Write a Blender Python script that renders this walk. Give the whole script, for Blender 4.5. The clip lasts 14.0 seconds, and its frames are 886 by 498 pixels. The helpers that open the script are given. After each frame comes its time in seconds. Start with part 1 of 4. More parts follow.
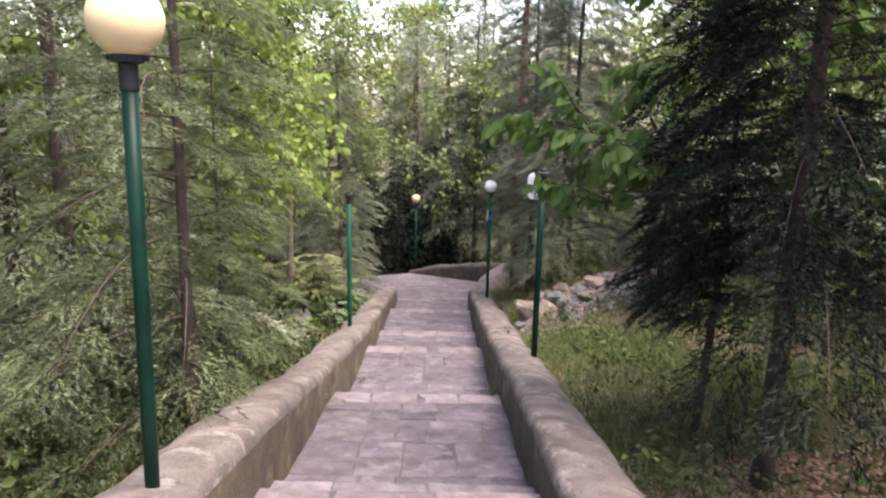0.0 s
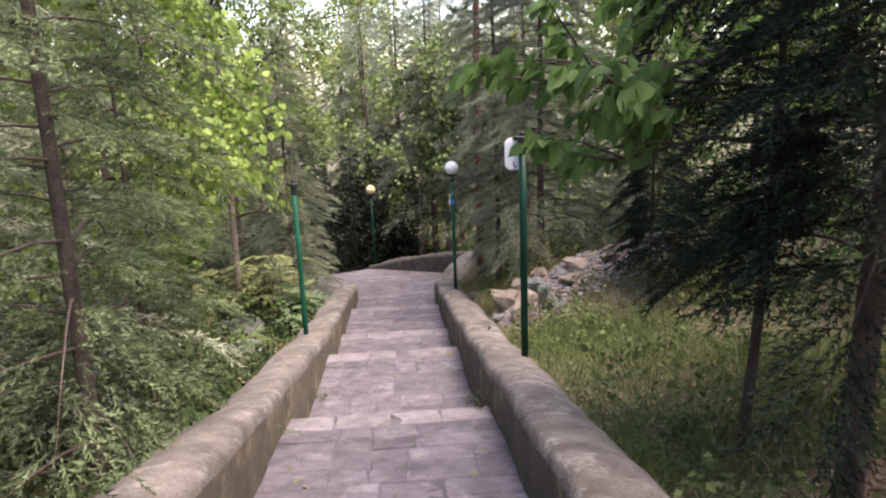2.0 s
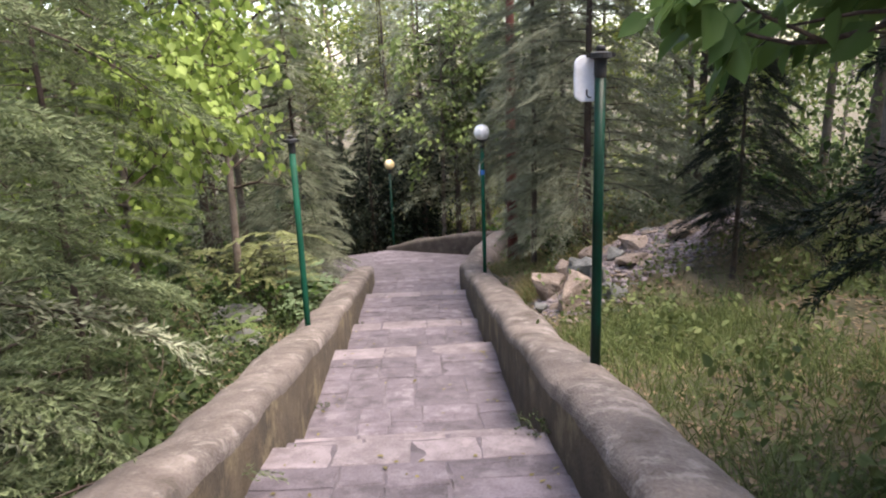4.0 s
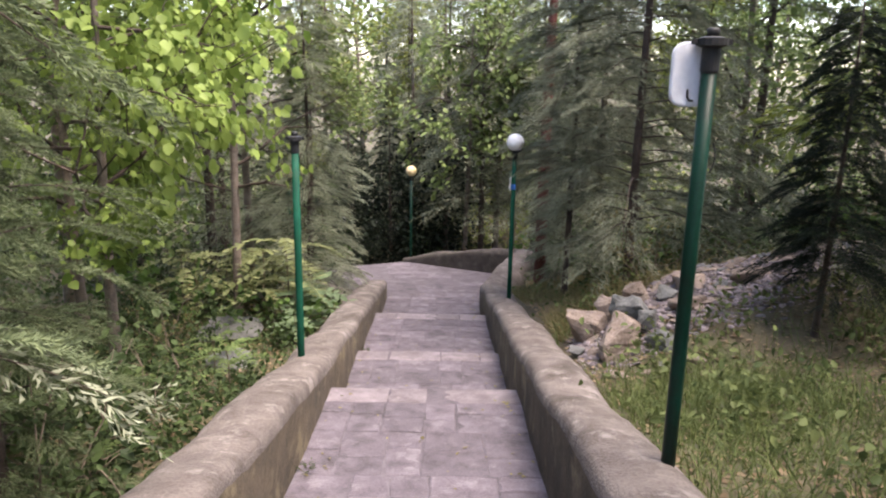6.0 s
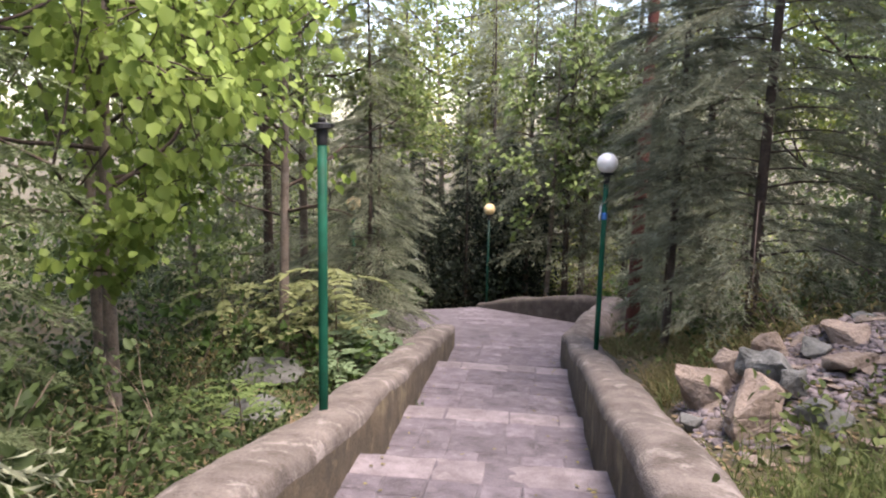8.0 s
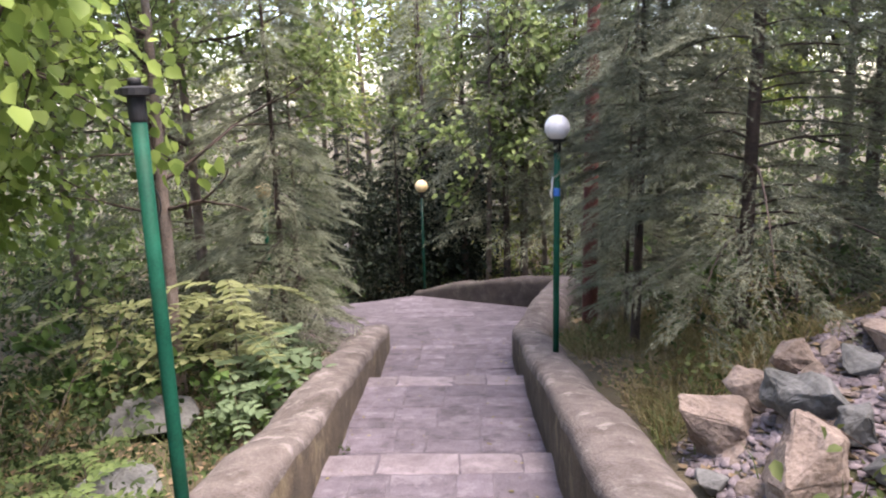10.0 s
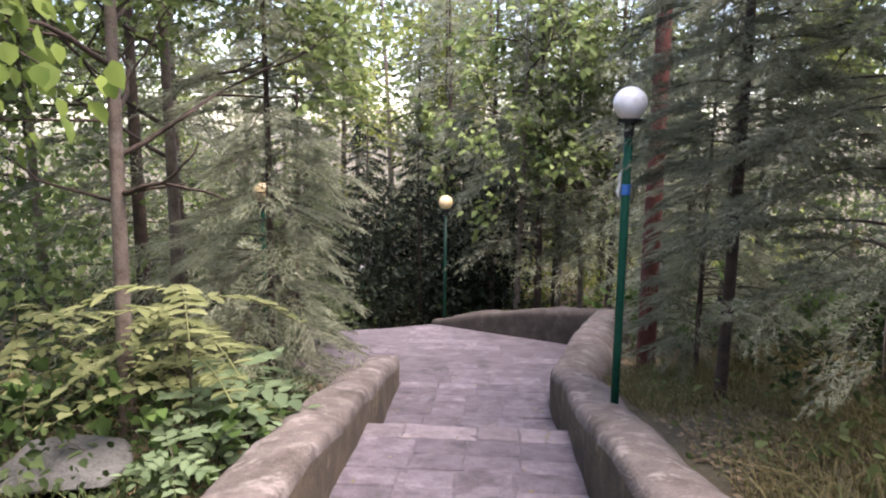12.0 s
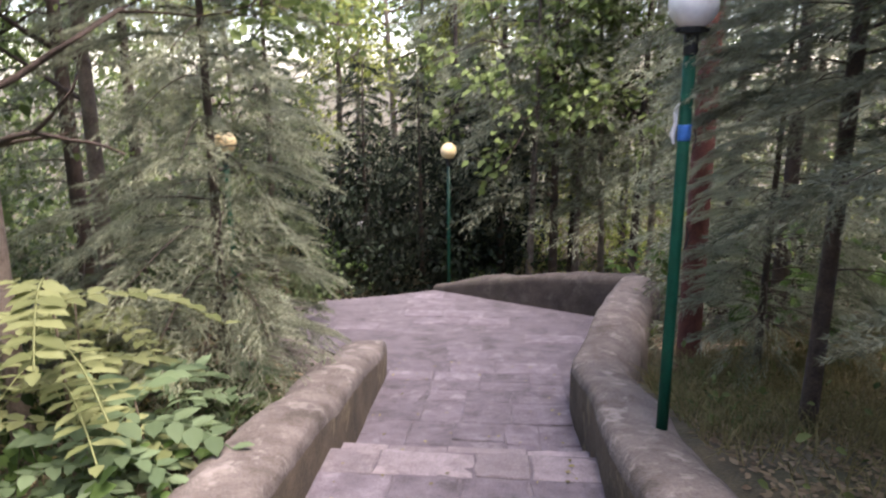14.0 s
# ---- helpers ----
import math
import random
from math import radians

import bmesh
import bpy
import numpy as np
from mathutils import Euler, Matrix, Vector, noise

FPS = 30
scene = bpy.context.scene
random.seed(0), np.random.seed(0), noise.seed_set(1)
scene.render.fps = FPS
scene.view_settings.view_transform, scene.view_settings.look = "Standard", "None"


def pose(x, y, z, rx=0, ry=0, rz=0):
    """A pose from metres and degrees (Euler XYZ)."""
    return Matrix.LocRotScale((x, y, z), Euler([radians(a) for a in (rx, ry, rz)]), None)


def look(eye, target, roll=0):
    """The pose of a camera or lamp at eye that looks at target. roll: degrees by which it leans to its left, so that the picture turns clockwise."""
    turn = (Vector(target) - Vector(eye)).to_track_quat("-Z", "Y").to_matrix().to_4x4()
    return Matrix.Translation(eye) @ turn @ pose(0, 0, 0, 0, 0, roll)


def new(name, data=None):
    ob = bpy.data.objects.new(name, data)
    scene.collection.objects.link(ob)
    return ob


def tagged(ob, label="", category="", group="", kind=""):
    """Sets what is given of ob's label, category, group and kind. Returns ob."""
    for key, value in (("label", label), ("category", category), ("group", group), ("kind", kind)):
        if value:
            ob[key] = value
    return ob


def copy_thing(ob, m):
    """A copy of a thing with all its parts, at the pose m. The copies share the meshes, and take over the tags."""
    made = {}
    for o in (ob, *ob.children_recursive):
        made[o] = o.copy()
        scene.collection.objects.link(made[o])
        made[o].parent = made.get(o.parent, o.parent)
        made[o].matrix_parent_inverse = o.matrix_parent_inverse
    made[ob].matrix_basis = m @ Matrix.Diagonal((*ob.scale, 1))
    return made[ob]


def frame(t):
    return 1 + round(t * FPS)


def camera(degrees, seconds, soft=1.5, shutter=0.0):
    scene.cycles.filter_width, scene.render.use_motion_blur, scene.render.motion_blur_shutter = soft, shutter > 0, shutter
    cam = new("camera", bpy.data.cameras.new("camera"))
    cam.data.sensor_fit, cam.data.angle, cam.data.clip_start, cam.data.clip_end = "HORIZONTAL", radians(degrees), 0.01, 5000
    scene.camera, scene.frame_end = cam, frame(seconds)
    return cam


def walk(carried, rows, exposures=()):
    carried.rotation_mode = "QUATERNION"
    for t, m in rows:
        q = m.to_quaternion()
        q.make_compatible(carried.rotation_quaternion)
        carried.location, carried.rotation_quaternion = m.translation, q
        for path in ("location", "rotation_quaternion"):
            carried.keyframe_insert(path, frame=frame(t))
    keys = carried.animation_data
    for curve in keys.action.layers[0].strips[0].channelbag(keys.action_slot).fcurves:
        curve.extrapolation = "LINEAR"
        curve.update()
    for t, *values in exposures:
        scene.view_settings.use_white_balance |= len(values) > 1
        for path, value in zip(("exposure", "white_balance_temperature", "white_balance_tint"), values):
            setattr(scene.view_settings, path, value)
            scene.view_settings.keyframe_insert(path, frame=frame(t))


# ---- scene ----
cam = camera(64.4, 14.0, 2.05, 0.25)
PATH = [
    (0, (0.219, 0.109, 1.642), (0.221, 2.061, 1.206), 1.2),
    (0.5, (0.168, 0.24, 1.592), (0.269, 2.159, 1.038), 0.4),
    (1, (0.16, 0.49, 1.397), (0.184, 2.434, 0.928), 0.3),
    (1.5, (0.159, 0.887, 1.374), (0.232, 2.847, 0.983), 0.8),
    (2, (0.152, 1.258, 1.345), (0.273, 3.2, 0.885), -2.2),
    (2.5, (0.18, 1.678, 1.29), (0.231, 3.647, 0.944), -0.7),
    (3, (0.167, 2.103, 1.074), (0.209, 4.034, 0.554), -2.9),
    (5.5, (0.068, 3.753, 0.786), (0.153, 5.696, 0.323), -0.5),
    (6, (0.101, 4.011, 0.732), (0.114, 5.953, 0.253), 1.1),
    (6.5, (0.106, 4.328, 0.512), (0.005, 6.275, 0.064), 0.5),
    (7, (0.183, 4.651, 0.352), (-0.043, 6.616, 0.057), 1.3),
    (9.5, (0.223, 6.667, 0.166), (0.013, 8.61, -0.258), 1.7),
    (10, (0.196, 7.007, 0.135), (0.145, 8.963, -0.28), -1.6),
    (10.5, (0.185, 7.311, -0.115), (-0.058, 9.261, -0.487), -3.2),
    (11, (0.173, 7.79, -0.353), (0.052, 9.77, -0.609), 1.8),
    (11.5, (0.157, 8.243, -0.376), (0.031, 10.198, -0.78), -1.0),
    (12, (0.103, 8.622, -0.395), (-0.01, 10.593, -0.716), 0.7),
    (12.5, (0.143, 9.019, -0.405), (0.05, 10.99, -0.731), -2.7),
    (13, (0.185, 9.531, -0.488), (0.055, 11.499, -0.817), -0.0),
    (13.5, (0.157, 9.826, -0.484), (0.119, 11.802, -0.787), -3.2),
    (14, (0.199, 10.181, -0.515), (0.049, 12.12, -0.982), -0.2),
]
walk(cam, [(t, look(eye, target, roll)) for t, eye, target, roll in PATH], [(0, 2.36, 7250, 22), (3, 2.32, 7250, 18), (6, 2.32, 7150, 20), (7.5, 2.27, 7200, 21), (9, 2.43, 6950, 23), (12.5, 2.52, 6950, 25), (14, 2.51, 6950, 24)])

# ---- world and light ----
world = bpy.data.worlds.new("world")
scene.world = world
world.use_nodes = True
wn = world.node_tree
sky = wn.nodes.new("ShaderNodeTexSky")
sky.sky_type, sky.sun_disc = 'NISHITA', False
sky.sun_elevation, sky.sun_rotation = radians(70), radians(121)
sky.air_density, sky.dust_density, sky.ozone_density = 1.0, 1.5, 1.0
wn.nodes["Background"].inputs[1].default_value = 0.14
wn.links.new(sky.outputs[0], wn.nodes["Background"].inputs[0])
sun_data = bpy.data.lights.new("sun", 'SUN')
sun_data.energy, sun_data.angle, sun_data.color = 2.4, radians(42), (1.0, 0.95, 0.88)
sun = new("sun", sun_data)
sun.matrix_world = look((0, 0, 0), (-0.293, 0.176, -0.940))

# ---- materials ----


def noisy(name, low, high, rough=0.85, scale=6.0, fine=60.0, bump=0.4, depth=0.02, stain=None, stain_amount=0.5, stain_scale=1.3, metallic=0.0, per=None, per_amount=0.15, patch=None, patch_scale=4.0, patch_amount=0.6):
    m = bpy.data.materials.new(name)
    m.use_nodes = True
    t = m.node_tree
    b = t.nodes["Principled BSDF"]
    b.inputs["Roughness"].default_value, b.inputs["Metallic"].default_value = rough, metallic
    n1, n2 = t.nodes.new("ShaderNodeTexNoise"), t.nodes.new("ShaderNodeTexNoise")
    n1.inputs["Scale"].default_value, n1.inputs["Detail"].default_value = scale, 6
    n2.inputs["Scale"].default_value, n2.inputs["Detail"].default_value = fine, 4
    geo = t.nodes.new("ShaderNodeNewGeometry")
    for n in (n1, n2):
        t.links.new(geo.outputs["Position"], n.inputs["Vector"])
    add = t.nodes.new("ShaderNodeMath")
    add.operation = 'MULTIPLY_ADD'
    add.inputs[1].default_value = 0.45
    sub = t.nodes.new("ShaderNodeMath")
    sub.operation = 'MULTIPLY'
    sub.inputs[1].default_value = 0.6
    t.links.new(n1.outputs[0], sub.inputs[0])
    t.links.new(n2.outputs[0], add.inputs[0])
    t.links.new(sub.outputs[0], add.inputs[2])
    ramp = t.nodes.new("ShaderNodeValToRGB")
    ramp.color_ramp.elements[0].position, ramp.color_ramp.elements[1].position = 0.36, 0.68
    ramp.color_ramp.elements[0].color, ramp.color_ramp.elements[1].color = (*low, 1), (*high, 1)
    t.links.new(add.outputs[0], ramp.inputs[0])
    colour = ramp.outputs[0]
    if stain:
        n3 = t.nodes.new("ShaderNodeTexNoise")
        n3.inputs["Scale"].default_value, n3.inputs["Detail"].default_value, n3.inputs["Roughness"].default_value = stain_scale, 8, 0.65
        t.links.new(geo.outputs["Position"], n3.inputs["Vector"])
        r3 = t.nodes.new("ShaderNodeValToRGB")
        r3.color_ramp.elements[0].position, r3.color_ramp.elements[1].position = 0.5, 0.68
        r3.color_ramp.elements[0].color, r3.color_ramp.elements[1].color = (0, 0, 0, 1), (stain_amount, stain_amount, stain_amount, 1)
        t.links.new(n3.outputs[0], r3.inputs[0])
        mx = t.nodes.new("ShaderNodeMix")
        mx.data_type = 'RGBA'
        t.links.new(r3.outputs[0], mx.inputs[0])
        t.links.new(colour, mx.inputs[6])
        mx.inputs[7].default_value = (*stain, 1)
        colour = mx.outputs[2]
    if patch:
        n4 = t.nodes.new("ShaderNodeTexNoise")
        n4.inputs["Scale"].default_value, n4.inputs["Detail"].default_value, n4.inputs["Roughness"].default_value = patch_scale, 9, 0.7
        shift = t.nodes.new("ShaderNodeVectorMath")
        shift.inputs[1].default_value = (17.3, 5.1, 9.7)
        t.links.new(geo.outputs["Position"], shift.inputs[0])
        t.links.new(shift.outputs[0], n4.inputs["Vector"])
        r4 = t.nodes.new("ShaderNodeValToRGB")
        r4.color_ramp.elements[0].position, r4.color_ramp.elements[1].position = 0.54, 0.64
        r4.color_ramp.elements[0].color, r4.color_ramp.elements[1].color = (0, 0, 0, 1), (patch_amount, patch_amount, patch_amount, 1)
        t.links.new(n4.outputs[0], r4.inputs[0])
        mx4 = t.nodes.new("ShaderNodeMix")
        mx4.data_type = 'RGBA'
        t.links.new(r4.outputs[0], mx4.inputs[0])
        t.links.new(colour, mx4.inputs[6])
        mx4.inputs[7].default_value = (*patch, 1)
        colour = mx4.outputs[2]
    if per:
        if per == "object":
            rnd = t.nodes.new("ShaderNodeObjectInfo").outputs["Random"]
        else:
            rnd = geo.outputs["Random Per Island"]
        hsv = t.nodes.new("ShaderNodeHueSaturation")
        mr = t.nodes.new("ShaderNodeMapRange")
        mr.inputs[3].default_value, mr.inputs[4].default_value = 1 - per_amount, 1 + per_amount
        t.links.new(rnd, mr.inputs[0])
        t.links.new(mr.outputs[0], hsv.inputs["Value"])
        t.links.new(colour, hsv.inputs["Color"])
        colour = hsv.outputs[0]
    t.links.new(colour, b.inputs["Base Color"])
    if bump:
        bp = t.nodes.new("ShaderNodeBump")
        bp.inputs["Strength"].default_value, bp.inputs["Distance"].default_value = bump, depth
        t.links.new(add.outputs[0], bp.inputs["Height"])
        t.links.new(bp.outputs[0], b.inputs["Normal"])
    return m


def leafy(name, dark, light, rough=0.6, through_light=0.35, tree_amount=0.2, clump=1.6, single=0.55, steep=0.15):
    """Leaves and needles: each one its own shade, and some light passes through."""
    m = bpy.data.materials.new(name)
    m.use_nodes = True
    t = m.node_tree
    b = t.nodes["Principled BSDF"]
    b.inputs["Roughness"].default_value = rough
    b.inputs["Specular IOR Level"].default_value = 0.15
    geo = t.nodes.new("ShaderNodeNewGeometry")
    n1 = t.nodes.new("ShaderNodeTexNoise")
    n1.inputs["Scale"].default_value, n1.inputs["Detail"].default_value = clump, 3
    t.links.new(geo.outputs["Position"], n1.inputs["Vector"])
    mix = t.nodes.new("ShaderNodeMath")
    mix.operation = 'MULTIPLY_ADD'
    mix.inputs[1].default_value = single
    k = t.nodes.new("ShaderNodeMath")
    k.operation = 'MULTIPLY'
    k.inputs[1].default_value = 1.1 - single
    t.links.new(n1.outputs[0], k.inputs[0])
    t.links.new(geo.outputs["Random Per Island"], mix.inputs[0])
    t.links.new(k.outputs[0], mix.inputs[2])
    ramp = t.nodes.new("ShaderNodeValToRGB")
    ramp.color_ramp.elements[0].position, ramp.color_ramp.elements[1].position = steep, 1 - steep
    ramp.color_ramp.elements[0].color, ramp.color_ramp.elements[1].color = (*dark, 1), (*light, 1)
    t.links.new(mix.outputs[0], ramp.inputs[0])
    oi = t.nodes.new("ShaderNodeObjectInfo")
    mr = t.nodes.new("ShaderNodeMapRange")
    mr.inputs[3].default_value, mr.inputs[4].default_value = 1 - tree_amount, 1 + tree_amount
    t.links.new(oi.outputs["Random"], mr.inputs[0])
    hsv = t.nodes.new("ShaderNodeHueSaturation")
    t.links.new(mr.outputs[0], hsv.inputs["Value"])
    t.links.new(ramp.outputs[0], hsv.inputs["Color"])
    t.links.new(hsv.outputs[0], b.inputs["Base Color"])
    tr = t.nodes.new("ShaderNodeBsdfTranslucent")
    t.links.new(hsv.outputs[0], tr.inputs["Color"])
    ms = t.nodes.new("ShaderNodeMixShader")
    ms.inputs[0].default_value = through_light
    t.links.new(b.outputs[0], ms.inputs[1])
    t.links.new(tr.outputs[0], ms.inputs[2])
    t.links.new(ms.outputs[0], t.nodes["Material Output"].inputs[0])
    return m


M_STONE = noisy("paving stone", (0.060, 0.049, 0.058), (0.121, 0.105, 0.122), 0.9, 7, 70, 0.9, 0.018, stain=(0.039, 0.033, 0.037), stain_amount=0.8, stain_scale=3.4, per="object", per_amount=0.2, patch=(0.181, 0.161, 0.178), patch_scale=4.5, patch_amount=0.5)
M_NOSE = noisy("worn paler edge stone", (0.093, 0.077, 0.083), (0.175, 0.152, 0.164), 0.9, 7, 70, 0.9, 0.018, stain=(0.061, 0.049, 0.051), stain_amount=0.65, stain_scale=3.0, per="object", per_amount=0.16, patch=(0.219, 0.189, 0.195), patch_scale=4.5, patch_amount=0.55)
M_MORTAR = noisy("mortar bed", (0.052, 0.044, 0.051), (0.104, 0.090, 0.103), 0.95, 5, 80, 0.9, 0.018, stain=(0.033, 0.028, 0.031), stain_amount=0.75, stain_scale=2.2, patch=(0.149, 0.132, 0.146), patch_scale=3.0, patch_amount=0.55)
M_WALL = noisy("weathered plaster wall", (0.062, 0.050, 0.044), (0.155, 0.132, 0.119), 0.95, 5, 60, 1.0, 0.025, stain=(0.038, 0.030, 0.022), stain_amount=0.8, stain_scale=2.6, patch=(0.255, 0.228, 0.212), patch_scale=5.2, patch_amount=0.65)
# moss, plus the shade on the back wall's face put into the coat
M_WALL_DARK = noisy("mossy plaster darkened for shade", (0.022, 0.018, 0.015), (0.070, 0.058, 0.050), 0.95, 5, 60, 1.0, 0.025, stain=(0.026, 0.027, 0.016), stain_amount=0.7, stain_scale=2.2, patch=(0.105, 0.092, 0.083), patch_scale=5.0, patch_amount=0.5)
# inner faces: damp brown, taken darker for the shade on the right one
M_FACE = noisy("damp brown plaster with shade", (0.031, 0.023, 0.014), (0.099, 0.075, 0.047), 0.95, 4, 55, 0.7, 0.012, stain=(0.030, 0.024, 0.016), stain_amount=0.7, stain_scale=1.8, patch=(0.165, 0.132, 0.076), patch_scale=3.0, patch_amount=0.75)
M_GROUND = noisy("leaf litter soil", (0.038, 0.032, 0.017), (0.112, 0.090, 0.049), 0.95, 3, 45, 0.8, 0.03, stain=(0.045, 0.060, 0.019), stain_amount=0.8, stain_scale=0.8)
M_ROCK = noisy("broken limestone", (0.118, 0.090, 0.072), (0.262, 0.210, 0.174), 0.9, 5, 40, 0.9, 0.03, stain=(0.098, 0.074, 0.060), stain_amount=0.6, stain_scale=3.0, per="object", per_amount=0.2)
M_ROCK_GREY = noisy("blue grey stone", (0.058, 0.060, 0.056), (0.150, 0.152, 0.146), 0.9, 5, 40, 0.7, 0.02, per="object", per_amount=0.2)
M_GRAVEL = noisy("stone rubble", (0.095, 0.079, 0.084), (0.245, 0.207, 0.210), 0.9, 8, 40, 0.5, 0.01, per="island", per_amount=0.3)
M_BARK = noisy("grey brown bark", (0.075, 0.058, 0.047), (0.22, 0.175, 0.145), 0.95, 9, 60, 0.9, 0.02, stain=(0.22, 0.2, 0.18), stain_amount=0.35, stain_scale=5)
M_BARK_DARK = noisy("dark conifer bark", (0.026, 0.019, 0.015), (0.085, 0.060, 0.047), 0.95, 9, 60, 0.9, 0.02)
M_BARK_RED = noisy("red pine bark", (0.070, 0.024, 0.019), (0.165, 0.056, 0.044), 0.9, 11, 50, 0.9, 0.02, stain=(0.088, 0.035, 0.028), stain_amount=0.35, stain_scale=9)
M_TWIG = noisy("dry twig", (0.06, 0.045, 0.032), (0.19, 0.15, 0.11), 0.9, 9, 50, 0)
M_POLE = noisy("green enamel paint", (0.002, 0.045, 0.027), (0.005, 0.085, 0.051), 0.62, 5, 90, 0.12, 0.002, stain=(0.009, 0.044, 0.024), stain_amount=0.5, stain_scale=6)
# darker copy of the pole paint: shade on some posts put into colour
M_POLE_SHADE = noisy("shaded green enamel", (0.0015, 0.014, 0.009), (0.003, 0.030, 0.019), 0.4, 5, 90, 0.15, 0.002, stain=(0.008, 0.014, 0.010), stain_amount=0.6, stain_scale=6)
for m in (M_POLE, M_POLE_SHADE):
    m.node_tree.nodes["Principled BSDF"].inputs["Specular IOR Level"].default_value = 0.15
M_BLACK = noisy("black plastic", (0.005, 0.005, 0.006), (0.014, 0.015, 0.016), 0.65, 8, 60, 0.1, 0.002)
M_CREAM = noisy("cream lamp globe", (0.86, 0.63, 0.32), (0.92, 0.73, 0.43), 0.3, 3, 40, 0.03, 0.001, stain=(0.6, 0.42, 0.2), stain_amount=0.3, stain_scale=5)
M_WHITE = noisy("frosted white globe", (0.76, 0.76, 0.77), (0.90, 0.90, 0.90), 0.3, 4, 40, 0.03, 0.001, stain=(0.5, 0.5, 0.52), stain_amount=0.5, stain_scale=9)
M_SIGN = noisy("white enamel plate", (0.62, 0.65, 0.70), (0.78, 0.80, 0.84), 0.4, 4, 40, 0.05, 0.001, stain=(0.5, 0.52, 0.56), stain_amount=0.4, stain_scale=8)
M_BLUE = noisy("blue tape", (0.02, 0.12, 0.42), (0.05, 0.22, 0.6), 0.5, 8, 60, 0.1, 0.002)
M_NEEDLE = leafy("grey green cedar needles", (0.042, 0.050, 0.031), (0.325, 0.352, 0.246), 0.6, 0.4, clump=3.5, single=0.16, steep=0.33)
M_NEEDLE_GREEN = leafy("fresh green cedar needles", (0.013, 0.021, 0.009), (0.172, 0.215, 0.110), 0.6, 0.32, clump=3.2, single=0.16, steep=0.33)
# near black: backlight and shade are put into this needle colour
M_NEEDLE_SHADE = leafy("shade-darkened needles", (0.003, 0.005, 0.0035), (0.019, 0.029, 0.017), 0.7, 0.1, clump=4.0, single=0.2, steep=0.33)
M_LEAF = leafy("light green leaves", (0.050, 0.078, 0.022), (0.225, 0.295, 0.110), 0.5, 0.42)
M_LIME = leafy("bright hanging leaves", (0.07, 0.125, 0.022), (0.31, 0.41, 0.11), 0.45, 0.45)
M_LEAF_YELLOW = leafy("yellow green leaves", (0.112, 0.156, 0.024), (0.352, 0.390, 0.120), 0.5, 0.5)
M_LEAF_DARK = leafy("deep green large leaves", (0.038, 0.080, 0.022), (0.155, 0.250, 0.075), 0.42, 0.5)
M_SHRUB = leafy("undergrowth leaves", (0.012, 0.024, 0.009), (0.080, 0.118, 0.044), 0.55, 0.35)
M_FERN = leafy("pale pinnate leaves", (0.085, 0.108, 0.040), (0.250, 0.275, 0.130), 0.5, 0.4)
M_BROAD = leafy("pale broad leaflets", (0.050, 0.082, 0.040), (0.155, 0.215, 0.118), 0.5, 0.35)
M_HERB = leafy("green herb leaflets", (0.034, 0.062, 0.020), (0.135, 0.185, 0.066), 0.5, 0.35)
M_DRY = leafy("dry brownish leaves", (0.055, 0.05, 0.02), (0.22, 0.19, 0.085), 0.6, 0.3)
M_GRASS = leafy("grass blades", (0.030, 0.054, 0.017), (0.150, 0.182, 0.068), 0.6, 0.35)
M_STRAW = leafy("dry straw grass", (0.085, 0.080, 0.034), (0.320, 0.275, 0.135), 0.65, 0.35)
M_LITTER_RED = leafy("reddish fallen leaves", (0.130, 0.078, 0.056), (0.400, 0.275, 0.205), 0.7, 0.15)
M_LITTER = leafy("fallen leaves", (0.084, 0.056, 0.030), (0.296, 0.223, 0.139), 0.7, 0.15)

# ---- mesh helpers ----


def part(name, bm, material, parent=None, label="", smooth=False):
    me = bpy.data.meshes.new(name)
    bm.to_mesh(me)
    bm.free()
    return mesh_part(name, me, material, parent, label, smooth)


def mesh_part(name, me, material, parent=None, label="", smooth=False):
    me.materials.append(material)
    if smooth:
        me.shade_smooth()
    ob = new(name, me)
    if parent:
        ob.parent = parent
    if label:
        tagged(ob, label)
    return ob


def raw_mesh(name, verts, faces, size):
    """A mesh from numpy arrays: verts (n, 3), faces (m, size)."""
    me = bpy.data.meshes.new(name)
    me.vertices.add(len(verts))
    me.vertices.foreach_set("co", np.ascontiguousarray(verts, dtype=np.float32).ravel())
    me.loops.add(len(faces) * size)
    me.loops.foreach_set("vertex_index", np.ascontiguousarray(faces, dtype=np.int32).ravel())
    me.polygons.add(len(faces))
    me.polygons.foreach_set("loop_start", np.arange(0, len(faces) * size, size, dtype=np.int32))
    me.update(calc_edges=True)
    return me


def thing(name, x, y, z, label, category, group="", kind=""):
    ob = new(name)
    ob.location = (x, y, z)
    return tagged(ob, label, category, group, kind)


def tube(points, radii, sides=8):
    """Rings of vertices along a bent line, as verts and quads."""
    pts = [Vector(p) for p in points]
    verts, faces = [], []
    for i, p in enumerate(pts):
        d = (pts[min(i + 1, len(pts) - 1)] - pts[max(i - 1, 0)]).normalized()
        a = d.orthogonal().normalized() if abs(d.z) < 0.9 else d.cross(Vector((0, 1, 0))).normalized()
        b = d.cross(a)
        for k in range(sides):
            w = 2 * math.pi * k / sides
            verts.append(p + (a * math.cos(w) + b * math.sin(w)) * radii[i])
    for i in range(len(pts) - 1):
        for k in range(sides):
            k2 = (k + 1) % sides
            faces.append((i * sides + k, i * sides + k2, (i + 1) * sides + k2, (i + 1) * sides + k))
    return [tuple(v) for v in verts], faces


